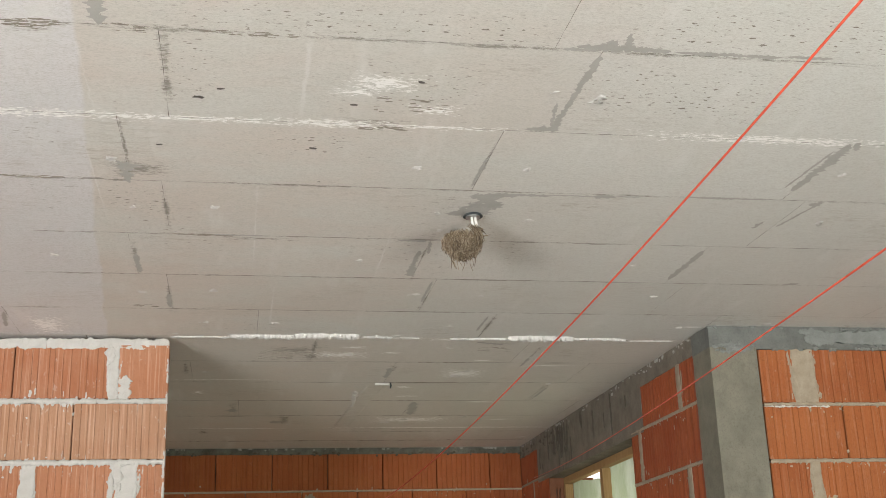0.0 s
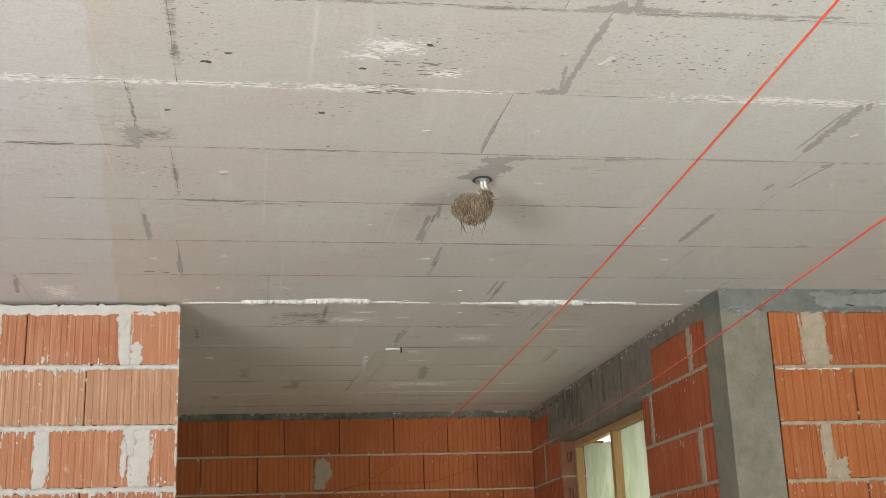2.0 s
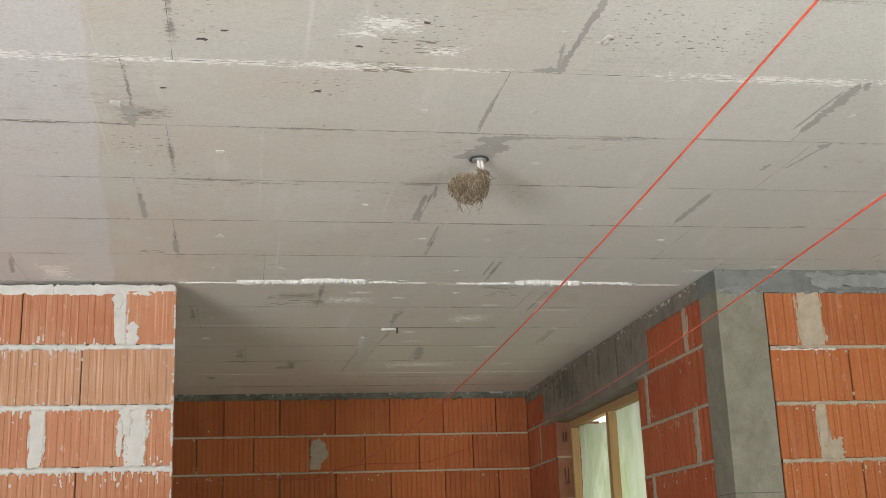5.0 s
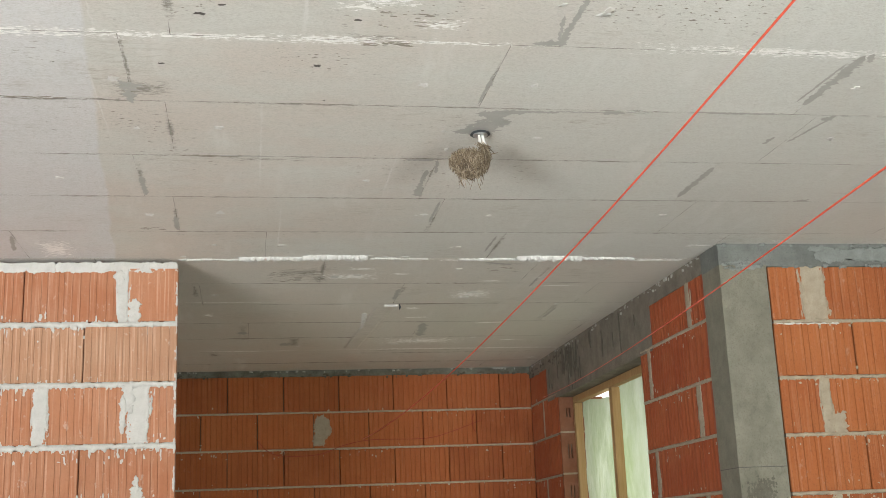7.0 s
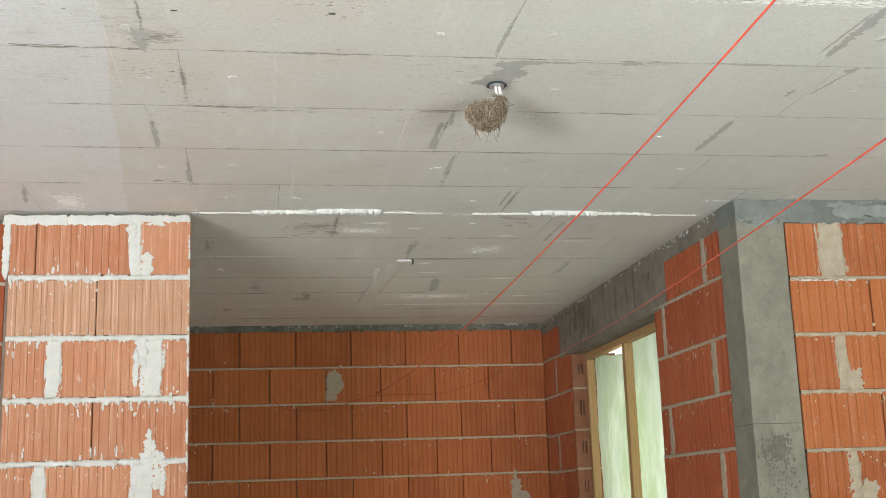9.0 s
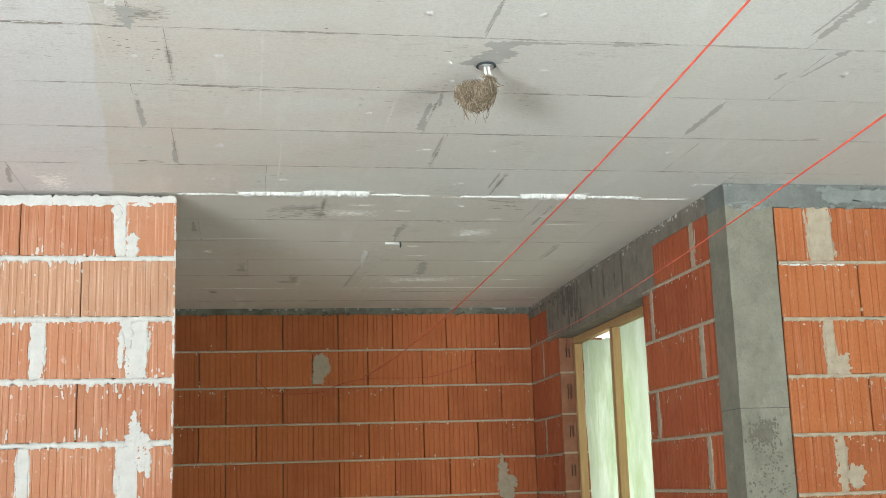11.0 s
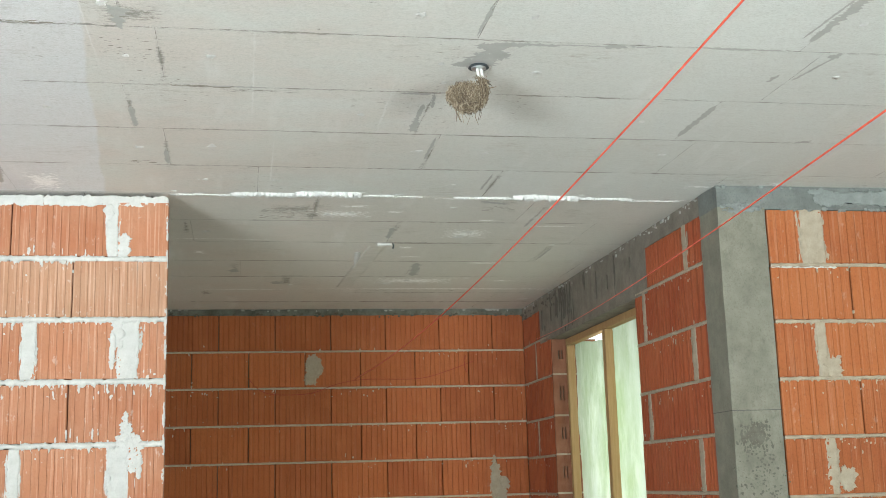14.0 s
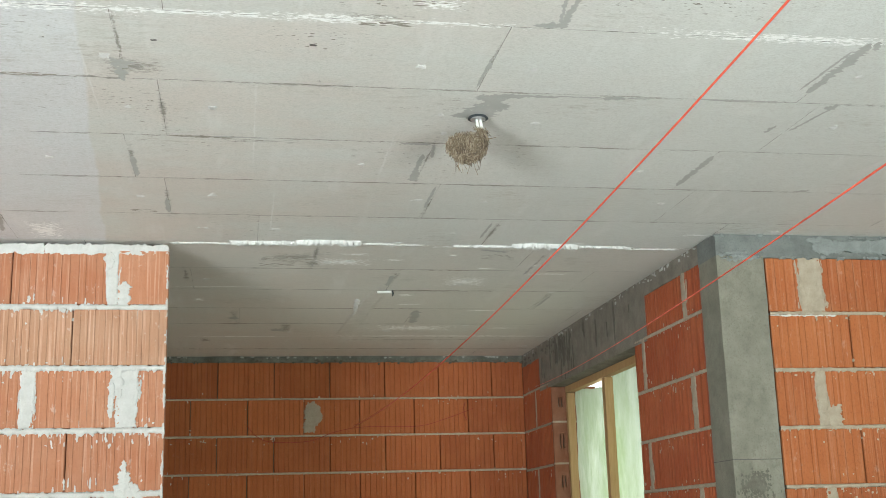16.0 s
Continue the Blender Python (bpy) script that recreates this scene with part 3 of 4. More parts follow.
# the opening at x 1.3 to 3.4 is added to let the rear fill in
setting("wall_south", panels([(-5.0, -4.8, -1.9, -1.7, 0, H), (-1.4, 1.3, -1.9, -1.7, 0, H), (3.4, 5.0, -1.9, -1.7, 0, H),
                              (-4.8, -1.4, -1.9, -1.7, 2.4, H), (1.3, 3.4, -1.9, -1.7, 2.4, H)]),
        SCREED, "plain grey rendered wall with two door openings", "wall")

column = setting("column", rough_box(SIDE_X - 0.003, 2.213, RIGHT_Y - 0.003, 5.030, 0, 2.655, 0.05, 0.0016, 3), CONCRETE,
                 "grey cast concrete column with a casting seam", "column")
ring = setting("ring_beam", rough_box(SIDE_X - 0.002, 5.0, RIGHT_Y - 0.002, RIGHT_Y + 0.2, 2.648, H - 0.001, 0.05, 0.002, 11), CONCRETE_DARK,
               "dark grey concrete ring beam under the slab", "beam")
setting("side_beam", rough_box(SIDE_X - 0.002, SIDE_X + 0.3, RIGHT_Y + 0.2, BACK_Y + 0.02, 2.663, H - 0.001, 0.06, 0.002, 17), CONCRETE_WARM,
        "dark grey concrete beam under the slab", "beam")
setting("lintel", rough_box(SIDE_X - 0.0015, SIDE_X + 0.17, 5.755, 7.885, 2.438, 2.664, 0.06, 0.0018, 23), CONCRETE_WARM,
        "grey cast concrete lintel over the window opening", "lintel")
setting("back_beam", rough_box(-3.2, SIDE_X, BACK_Y - 0.004, BACK_Y + 0.3, 2.705, H - 0.001, 0.06, 0.003, 29), CONCRETE_DAMP,
        "thin strip of dark grey concrete over the block wall", "beam")

# brickwork, face by face
ROW_Z = lambda top, first, step, n: [top] + [first - step * i for i in range(n)]
lay(wall_pier, pose(0, PIER_Y, 0), ROW_Z(2.708, 2.473, 0.2493, 9), -1.0, -0.28,
    [(-0.897, -0.502), (-0.652,), (-0.812, -0.43), (-0.655,), (-0.848, -0.449), (-0.652,), (-0.83, -0.44), (-0.652,), (-0.83, -0.44)],
    BRICK_PIER, MORTAR_PALE, 0.0315, 0.0024, 0.0022, 0.023, 0.018, 0.0032,
    [(0, -0.502, 0.046), (2, -0.812, 0.058), (2, -0.43, 0.088), (4, -0.848, 0.045), (4, -0.449, 0.10)])
# the darker ribbed brick puts shade into this added wall's colour
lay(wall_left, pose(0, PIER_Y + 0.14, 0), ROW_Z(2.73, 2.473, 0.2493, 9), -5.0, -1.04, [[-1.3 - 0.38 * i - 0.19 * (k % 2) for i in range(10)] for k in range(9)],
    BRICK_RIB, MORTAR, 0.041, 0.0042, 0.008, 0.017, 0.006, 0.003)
lay(wall_right, pose(0, RIGHT_Y, 0), ROW_Z(2.645, 2.408, 0.2405, 9), 2.222, 5.0,
    [[2.421 + 0.378 * i for i in range(7)] if k % 2 == 0 else [2.215 + 0.365 + 0.378 * i for i in range(7)] for k in range(9)],
    BRICK, MORTAR, 0.041, 0.0030, 0.0032, 0.016, 0.010, 0.003,
    [(0, 2.421, 0.11), (2, 2.421, 0.045), (4, 2.421, 0.05)], 0.0028)
lay(wall_back, pose(0, BACK_Y, 0), ROW_Z(2.708, 2.455, 0.2512, 9), -3.2, SIDE_X,
    [[1.775 - 0.3815 * i for i in range(14)] if k % 2 == 0 else [1.599 - 0.382 * i for i in range(13)] for k in range(9)],
    BRICK_BACK, MORTAR_BROWN, 0.0345, 0.0046, 0.0048, 0.015, 0.005, 0.003, [], 0.0030)
side_m = Matrix.Translation((SIDE_X, 0, 0)) @ pose(0, 0, 0, 0, 0, -90)
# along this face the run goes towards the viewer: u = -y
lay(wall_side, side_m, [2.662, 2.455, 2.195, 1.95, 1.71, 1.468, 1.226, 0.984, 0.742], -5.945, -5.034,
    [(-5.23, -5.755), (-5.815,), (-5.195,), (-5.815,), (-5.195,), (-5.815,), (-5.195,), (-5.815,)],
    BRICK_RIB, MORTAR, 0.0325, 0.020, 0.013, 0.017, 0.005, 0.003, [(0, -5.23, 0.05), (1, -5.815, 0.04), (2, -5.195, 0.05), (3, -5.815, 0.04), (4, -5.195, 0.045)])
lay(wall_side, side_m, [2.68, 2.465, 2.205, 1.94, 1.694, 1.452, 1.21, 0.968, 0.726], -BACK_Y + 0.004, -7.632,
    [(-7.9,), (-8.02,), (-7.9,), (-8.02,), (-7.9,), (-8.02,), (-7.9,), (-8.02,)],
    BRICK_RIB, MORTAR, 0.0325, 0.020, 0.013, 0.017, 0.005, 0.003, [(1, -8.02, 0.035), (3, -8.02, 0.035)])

# ---- ceiling: one slab, board by board ----
ROWS_Y = [-1.9, -1.15, -0.7, -0.25, 0.19, 0.635, 1.08, 1.525, 1.975, 2.42, 2.868, 3.300, 3.757, 4.202, 4.665, 5.101, 5.592, 6.075, 6.576, 7.062, 7.545, 8.022, 8.66]
FIRST_X = {8: 0.677, 9: 0.788, 10: 0.663, 11: -0.213, 12: 0.617, 13: 0.711, 14: 1.040, 15: 0.338, 16: 0.745, 17: 1.64, 18: 0.97, 19: 0.35, 20: 0.7, 21: -0.3}


def build_ceiling():
    bm = bmesh.new()
    rng = random.Random(5)
    add_box(bm, -5.2, 5.2, -1.9, 8.9, H + 0.004, H + 0.22, 6)
    for k, (y0, y1) in enumerate(zip(ROWS_Y, ROWS_Y[1:])):
        x = FIRST_X.get(k, rng.uniform(0, 0.9))
        step = 0.959
        cuts = [-5.2] + sorted(c for c in (x + step * i for i in range(-8, 8)) if -5.1 < c < 5.1) + [5.2]
        if k in (17, 19, 20, 21):
            cuts = [c for c in cuts if not -1.2 < c < 1.5]
        for a, b in zip(cuts, cuts[1:]):
            dz = rng.uniform(-0.0001, 0.0001)
            tilt = rng.uniform(-0.0002, 0.0002)
            near = y1 > 2.0 and b > -1.5 and a < 2.8
            step_ = 0.010 if near else 0.25
            wide = lambda p, q: 0.0002 + 0.0044 * max(0, ragged(Vector((p * 6, q * 9, 2.0))) + 0.12)
            nx, ny = max(1, round((b - a) / step_)), max(1, round((y1 - y0) / step_))
            c = 0.0004
            ring_ = [(a + c, y0 + c)] + [(a + (b - a) * i / nx, y0 + wide(a + (b - a) * i / nx, y0)) for i in range(1, nx)]
            ring_ += [(b - c, y0 + c)] + [(b - 0.6 * wide(y0 + (y1 - y0) * i / ny, b + 3), y0 + (y1 - y0) * i / ny) for i in range(1, ny)]
            ring_ += [(b - c, y1 - c)] + [(b - (b - a) * i / nx, y1 - 0.5 * wide(b - (b - a) * i / nx, y1 + 5)) for i in range(1, nx)]
            ring_ += [(a + c, y1 - c)] + [(a + 0.6 * wide(y1 - (y1 - y0) * i / ny, a + 8), y1 - (y1 - y0) * i / ny) for i in range(1, ny)]
            low = [bm.verts.new((p, q, H + dz + tilt * (q - y0))) for p, q in ring_]
            top = [bm.verts.new((p, q, H + 0.0045)) for p, q in ring_]
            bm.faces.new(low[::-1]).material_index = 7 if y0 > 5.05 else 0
            for i in range(len(low)):
                j = (i + 1) % len(low)
                bm.faces.new((low[i], low[j], top[j], top[i])).material_index = 6

    def smear(x, y, w, h, proud, jag, mi, turn=0, cell=0.006):
        m = Matrix.Translation((x, y, H - 0.0004)) @ pose(0, 0, 0, 0, 0, turn) @ Matrix(((1, 0, 0, 0), (0, 0, 1, 0), (0, 1, 0, 0), (0, 0, 0, 1)))
        add_blob(bm, m, w, h, proud, jag, x * 31 + y * 17, mi, sink=0.0007, cell=cell, fray=95)

    # ridges of pale crust squeezed out between the boards
    for x0, x1, y, hang in CRUSTS:
        smear((x0 + x1) / 2, y, x1 - x0, 0.012 + 0.7 * hang, hang * 0.75, 0.009, 2, 0, 0.004)
        for _ in range(round((x1 - x0) * 30)):
            smear(rng.uniform(x0, x1), y + rng.gauss(0, 0.03), rng.uniform(0.008, 0.045), rng.uniform(0.002, 0.010), 0.0012, 0.003, 2 if rng.random() < 0.7 else 5, rng.uniform(-6, 6))
    for x, y, w, h, turn in GREY:
        smear(x, y, w, h, 0.0001, min(w, h) * 0.62, 1, turn, 0.0035)
    for x, y, hw, hh, n in RUBS:
        for _ in range(n):
            w = rng.uniform(0.008, 0.040)
            smear(x + rng.uniform(-hw, hw), y + rng.uniform(-hh, hh), w, rng.uniform(0.0012, 0.005), 0.0001, 0.003, 3, rng.uniform(-4, 4), 0.004)
    for x, y, s in SPECKS:
        smear(x, y, s * 0.85, s * 0.9, 0.0022, s * 0.7, 2, rng.uniform(-30, 30), 0.002)
        if rng.random() < 0.25:
            smear(x + rng.uniform(-0.03, 0.03), y + rng.uniform(-0.02, 0.02), s * 0.4, s * 0.5, 0.0009, s * 0.4, 2, 0, 0.002)
    for x, y, w, h, turn in PITS:
        smear(x, y, w * 0.9, h * 0.85, 0.0003, h * 0.7, 4, turn)
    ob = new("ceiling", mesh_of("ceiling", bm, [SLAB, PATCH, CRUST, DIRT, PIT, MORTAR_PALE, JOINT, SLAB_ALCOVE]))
    tagged(ob, "bare board-marked concrete slab with pale ridges and stains", "ceiling", kind="structure")


CRUSTS = [(-0.28, -0.01, 5.120, 0.008), (-0.03, 0.26, 5.088, 0.020), (0.24, 0.52, 5.060, 0.027), (0.51, 0.67, 5.100, 0.009), (0.64, 0.79, 5.112, 0.005), (0.92, 1.01, 5.112, 0.011),
          (1.0, 1.2, 5.108, 0.013), (1.17, 1.47, 5.070, 0.027), (1.43, 1.72, 5.092, 0.013), (1.70, 1.96, 5.132, 0.004)]
GREY = [(0.787, 2.62, 0.013, 0.38, 0), (0.789, 2.52, 0.018, 0.14, 3), (0.786, 2.81, 0.022, 0.11, -4), (0.752, 2.852, 0.075, 0.026, 0), (0.765, 2.76, 0.010, 0.14, -8), (0.83, 2.405, 0.22, 0.024, 0), (0.832, 2.372, 0.016, 0.07, -12), (0.80, 2.40, 0.05, 0.04, 20),
        (0.74, 2.42, 0.09, 0.012, 0), (1.08, 2.408, 0.28, 0.014, 0), (1.02, 2.41, 0.06, 0.02, 0), (1.27, 2.402, 0.12, 0.012, 0),
        (0.715, 3.35, 0.10, 0.04, 0), (0.735, 3.40, 0.055, 0.12, -22), (0.70, 3.485, 0.10, 0.06, 10), (0.655, 3.50, 0.06, 0.03, 0), (0.705, 3.445, 0.06, 0.09, -15), (0.76, 3.335, 0.10, 0.022, 0), (0.82, 3.325, 0.18, 0.018, 0), (0.97, 3.318, 0.16, 0.009, 0), (1.07, 3.315, 0.06, 0.026, 0), (1.14, 3.312, 0.08, 0.010, 0), (1.40, 3.30, 0.18, 0.013, 0), (1.53, 3.30, 0.08, 0.010, 0),
        (1.618, 3.06, 0.026, 0.34, 0), (1.622, 2.95, 0.034, 0.16, -4), (1.645, 2.885, 0.016, 0.06, -20), (1.59, 3.06, 0.008, 0.30, 2), (1.575, 3.98, 0.022, 0.36, 0), (0.598, 4.02, 0.016, 0.30, 0), (0.604, 4.12, 0.026, 0.12, 0), (0.625, 3.84, 0.010, 0.14, -6), (0.56, 3.772, 0.10, 0.016, 0), (0.70, 4.38, 0.010, 0.30, 0),
        (0.656, 3.17, 0.007, 0.22, 0), (0.660, 3.12, 0.012, 0.05, 0), (-0.302, 3.195, 0.046, 0.06, 0), (-0.303, 3.27, 0.026, 0.10, 0), (-0.289, 2.325, 0.030, 0.18, 0), (1.42, 4.205, 0.14, 0.012, 0), (2.08, 4.19, 0.05, 0.03, 0), (1.0, 6.83, 0.045, 0.42, -4),
        (1.735, 3.44, 0.010, 0.22, 10), (1.75, 3.33, 0.04, 0.04, -20), (1.65, 3.53, 0.014, 0.07, 10), (0.005, 3.758, 0.18, 0.010, 0), (-0.335, 4.08, 0.016, 0.22, 0), (-0.255, 4.55, 0.016, 0.2, 0),
        (-0.9, 4.86, 0.016, 0.24, 8), (1.01, 4.85, 0.010, 0.26, 0), (1.37, 5.58, 0.012, 0.2, 0), (0.735, 5.85, 0.022, 0.25, 0), (1.64, 6.35, 0.014, 0.3, 0), (1.12, 5.2, 0.14, 0.02, 20), (-0.024, 6.88, 0.05, 0.09, 0), (0.23, 7.28, 0.06, 0.10, 0)]
# brown rubbings of the boards: middle, half width, half height, number of strokes
RUBS = [(-0.422, 2.432, 0.055, 0.024, 46), (0.36, 2.886, 0.06, 0.010, 22), (-0.55, 3.297, 0.09, 0.010, 26), (-0.10, 3.762, 0.10, 0.009, 30), (0.02, 2.428, 0.10, 0.010, 18), (-0.24, 2.43, 0.04, 0.018, 14),
        (0.21, 5.46, 0.11, 0.10, 50), (0.40, 2.74, 0.10, 0.05, 16), (1.15, 5.30, 0.08, 0.05, 14), (-0.35, 4.63, 0.05, 0.02, 10), (1.05, 7.55, 0.3, 0.02, 12), (-0.05, 7.07, 0.10, 0.02, 14), (0.6, 8.02, 0.9, 0.02, 40), (0.9, 5.60, 0.2, 0.012, 18), (1.1, 6.08, 0.2, 0.012, 14)]
SPECKS = [(0.847, 2.671, 0.032), (-0.596, 4.002, 0.024), (-0.307, 3.517, 0.02), (-0.074, 3.502, 0.022), (-0.344, 4.435, 0.03), (-0.09, 4.397, 0.026),
          (0.483, 3.142, 0.024), (0.785, 3.126, 0.024), (0.896, 3.545, 0.022), (0.732, 2.636, 0.018), (0.408, 3.994, 0.022), (0.92, 4.415, 0.024), (0.662, 4.406, 0.022), (0.881, 4.893, 0.024), (0.15, 4.87, 0.026),
          (-0.124, 4.874, 0.022), (1.846, 3.496, 0.022), (1.708, 3.086, 0.02), (1.886, 4.878, 0.028), (2.257, 4.80, 0.04), (1.599, 4.392, 0.022), (1.384, 3.993, 0.022), (-0.336, 3.149, 0.03), (0.595, 3.50, 0.018),
          (0.63, 3.66, 0.02), (-0.15, 5.84, 0.03), (1.38, 5.48, 0.03), (1.12, 5.8, 0.04), (1.09, 5.92, 0.05), (0.95, 5.3, 0.03), (0.31, 7.35, 0.03), (1.0, 7.2, 0.04), (1.35, 7.1, 0.03), (1.62, 6.1, 0.03), (1.9, 7.9, 0.04), (0.4, 5.45, 0.04), (0.5, 5.42, 0.03), (0.9, 7.3, 0.05)]
PITS = [(-0.096, 2.744, 0.022, 0.016, 20), (-0.046, 2.699, 0.022, 0.012, 0), (-0.206, 3.042, 0.016, 0.010, 0), (0.185, 3.03, 0.022, 0.014, 0), (0.266, 2.753, 0.018, 0.012, 0), (0.41, 2.615, 0.02, 0.012, 0), (-0.47, 3.05, 0.01, 0.008, 0), (0.22, 3.27, 0.008, 0.01, 0)]
build_ceiling()


# ---- window in the alcove ----
def window():
    root = new("window_1")
    tagged(root, "raw timber window frame covered with greenish plastic film", "window", kind="structure")
    x0, x1 = SIDE_X + 0.095, SIDE_X + 0.145
    # posts run to the floor: unseen open foot, added for the low fill lamp
    for y0, y1 in ((7.572, 7.612), (6.772, 6.828), (5.95, 6.0)):
        part("frame_post", box(x0, x1, y0, y1, 0.002, 2.392, 0.004), WOOD, root)
    part("frame_head", box(x0, x1, 5.95, 7.612, 2.394, 2.437, 0.004), WOOD, root)
    part("frame_rail", box(x0, x1 + 0.02, 5.95, 7.612, 0.902, 0.96, 0.004), WOOD, root)
    bm = bmesh.new()
    ny, nz = 60, 60
    grid = [[bm.verts.new((x1 + 0.016 + 0.009 * noise.noise(Vector((y * 4.0 + z * 2.6, z * 1.1, 4))) + 0.006 * noise.noise(Vector((y * 12 + z * 9, z * 2.5, 8))), y, z))
             for y in (5.96 + 1.648 * i / ny for i in range(ny + 1))] for z in (0.92 + 1.50 * j / nz for j in range(nz + 1))]
    # the sheet has slipped down beside the middle post
    for v in bm.verts:
        if 6.85 < v.co.y < 7.6 and v.co.z > 2.1:
            slip = 0.085 * (7.6 - v.co.y) / 0.75 * (1 + 0.2 * noise.noise(Vector((v.co.y * 6, 0, 0))))
            v.co.z -= slip * (v.co.z - 2.1) / 0.32
    for j in range(nz):
        for i in range(ny):
            bm.faces.new((grid[j][i], grid[j][i + 1], grid[j + 1][i + 1], grid[j + 1][i])).smooth = True
    part("plastic_film", bm, FILM, root, "wrinkled greenish translucent plastic sheet")


window()


def backdrop():
    m = bpy.data.materials.new("hazy_sky")
    m.use_nodes = True
    nt, links = m.node_tree.nodes, m.node_tree.links
    em = nt.new("ShaderNodeEmission")
    co = nt.new("ShaderNodeTexCoord")
    sep = nt.new("ShaderNodeSeparateXYZ")
    links.new(co.outputs["Object"], sep.inputs[0])
    links.new(mix(nt, links, ramp(nt, links, sep.outputs["Z"], 2.0, 4.0), (0.42, 0.56, 0.30), (0.92, 0.97, 0.95)), em.inputs["Color"])
    em.inputs["Strength"].default_value = 1.3
    links.new(em.outputs[0], nt["Material Output"].inputs["Surface"])
    setting("backdrop", panels([(30.0, 30.2, -10, 160, -0.3, 40)]), m, "hazy bright sky over pale greenery outside the window", "sky")


backdrop()


# ---- nest on its hook ----
def cable_outlet():
    root = tagged(new("cable_outlet"), "round dark outlet in the slab with two grey cable ends", "cable outlet")
    c = (0.706, 3.505)
    bm = bmesh.new()
    bmesh.ops.create_cone(bm, cap_ends=True, segments=24, radius1=0.031, radius2=0.027, depth=0.006, matrix=pose(c[0], c[1], H - 0.0045))
    part("outlet_ring", bm, DARK_BOX, root)
    bm = bmesh.new()
    bmesh.ops.create_cone(bm, cap_ends=True, segments=24, radius1=0.0225, radius2=0.0225, depth=0.004, matrix=pose(c[0], c[1], H - 0.0085))
    part("outlet_cap", bm, STEEL, root)
    for dx, lean in ((-0.004, 0.004), (0.006, 0.012)):
        part("cable", tube([(c[0] + dx, c[1], H - 0.006), (c[0] + dx + lean * 0.3, c[1] - 0.003, H - 0.03), (c[0] + dx + lean, c[1] - 0.008, H - 0.072)], 0.0042, 8), CABLE, root)


def nest():
    rng = random.Random(21)
    root = tagged(new("bird_nest"), "small cup nest of mud and dry straw hanging from cables", "nest")
    centre = Vector((0.666, 3.482, 2.648))
    bm = bmesh.new()
    bmesh.ops.create_icosphere(bm, subdivisions=4, radius=1.0)
    for v in bm.verts:
        d = v.co.copy()
        r = 1 + 0.16 * noise.noise(d * 2.3) + 0.10 * noise.noise(d * 6)
        slim = 1 - 0.3 * max(0, -d.z)
        v.co = Vector((d.x * 0.054 * slim, d.y * 0.05 * slim, d.z * (0.043 if d.z < 0 else 0.030))) * r
        if d.z > 0.2:
            k = max(0.0, 1 - math.hypot(d.x, d.y) / 0.8)
            v.co.z -= 0.035 * k
        if d.x > 0.35 and d.z > -0.2:
            v.co.z += 0.02 * (d.x - 0.35)
        v.co += centre
    for f in bm.faces:
        f.smooth = True
    part("mud_cup", bm, MUD, root)
    for i, m in enumerate(STRAW):
        bm = bmesh.new()
        for _ in range(560):
            a, t = rng.uniform(0, 2 * math.pi), rng.uniform(-0.95, 0.75)
            n = Vector((math.cos(a) * math.sqrt(1 - t * t), math.sin(a) * math.sqrt(1 - t * t), t))
            slim = 1 - 0.3 * max(0, -t)
            base = centre + Vector((n.x * 0.056 * slim, n.y * 0.052 * slim, n.z * (0.045 if t < 0 else 0.026)))
            if n.x > 0.35 and t > 0:
                base.z += 0.02
            tang = n.cross(Vector((rng.uniform(-1, 1), rng.uniform(-1, 1), rng.uniform(-0.35, 0.35)))).normalized()
            ln = rng.uniform(0.016, 0.048)
            p = [base - tang * ln / 2 + n * rng.uniform(-0.003, 0.009), base + n * rng.uniform(0.002, 0.007), base + tang * ln / 2 + n * rng.uniform(-0.004, 0.010)]
            add_tube(bm, p, rng.uniform(0.0004, 0.0008), 4)
        for _ in range(9):
            a = rng.uniform(0, 2 * math.pi)
            base = centre + Vector((math.cos(a) * 0.034, math.sin(a) * 0.03, -0.036))
            ln = rng.uniform(0.014, 0.048)
            add_tube(bm, [base, base + Vector((rng.uniform(-0.006, 0.006), 0, -ln * 0.5)), base + Vector((rng.uniform(-0.01, 0.01), 0, -ln))], 0.0008, 4)
        for _ in range(22):
            base = Vector((rng.gauss(0.716, 0.007), rng.gauss(3.488, 0.008), rng.uniform(2.665, 2.70)))
            d = Vector((rng.uniform(-1, 1), rng.uniform(-1, 1), rng.uniform(-0.6, 1))).normalized() * rng.uniform(0.008, 0.018)
            add_tube(bm, [base - d, base, base + d * 0.9], rng.uniform(0.0006, 0.0011), 4)
        part("straw", bm, m, root)


cable_outlet()
nest()


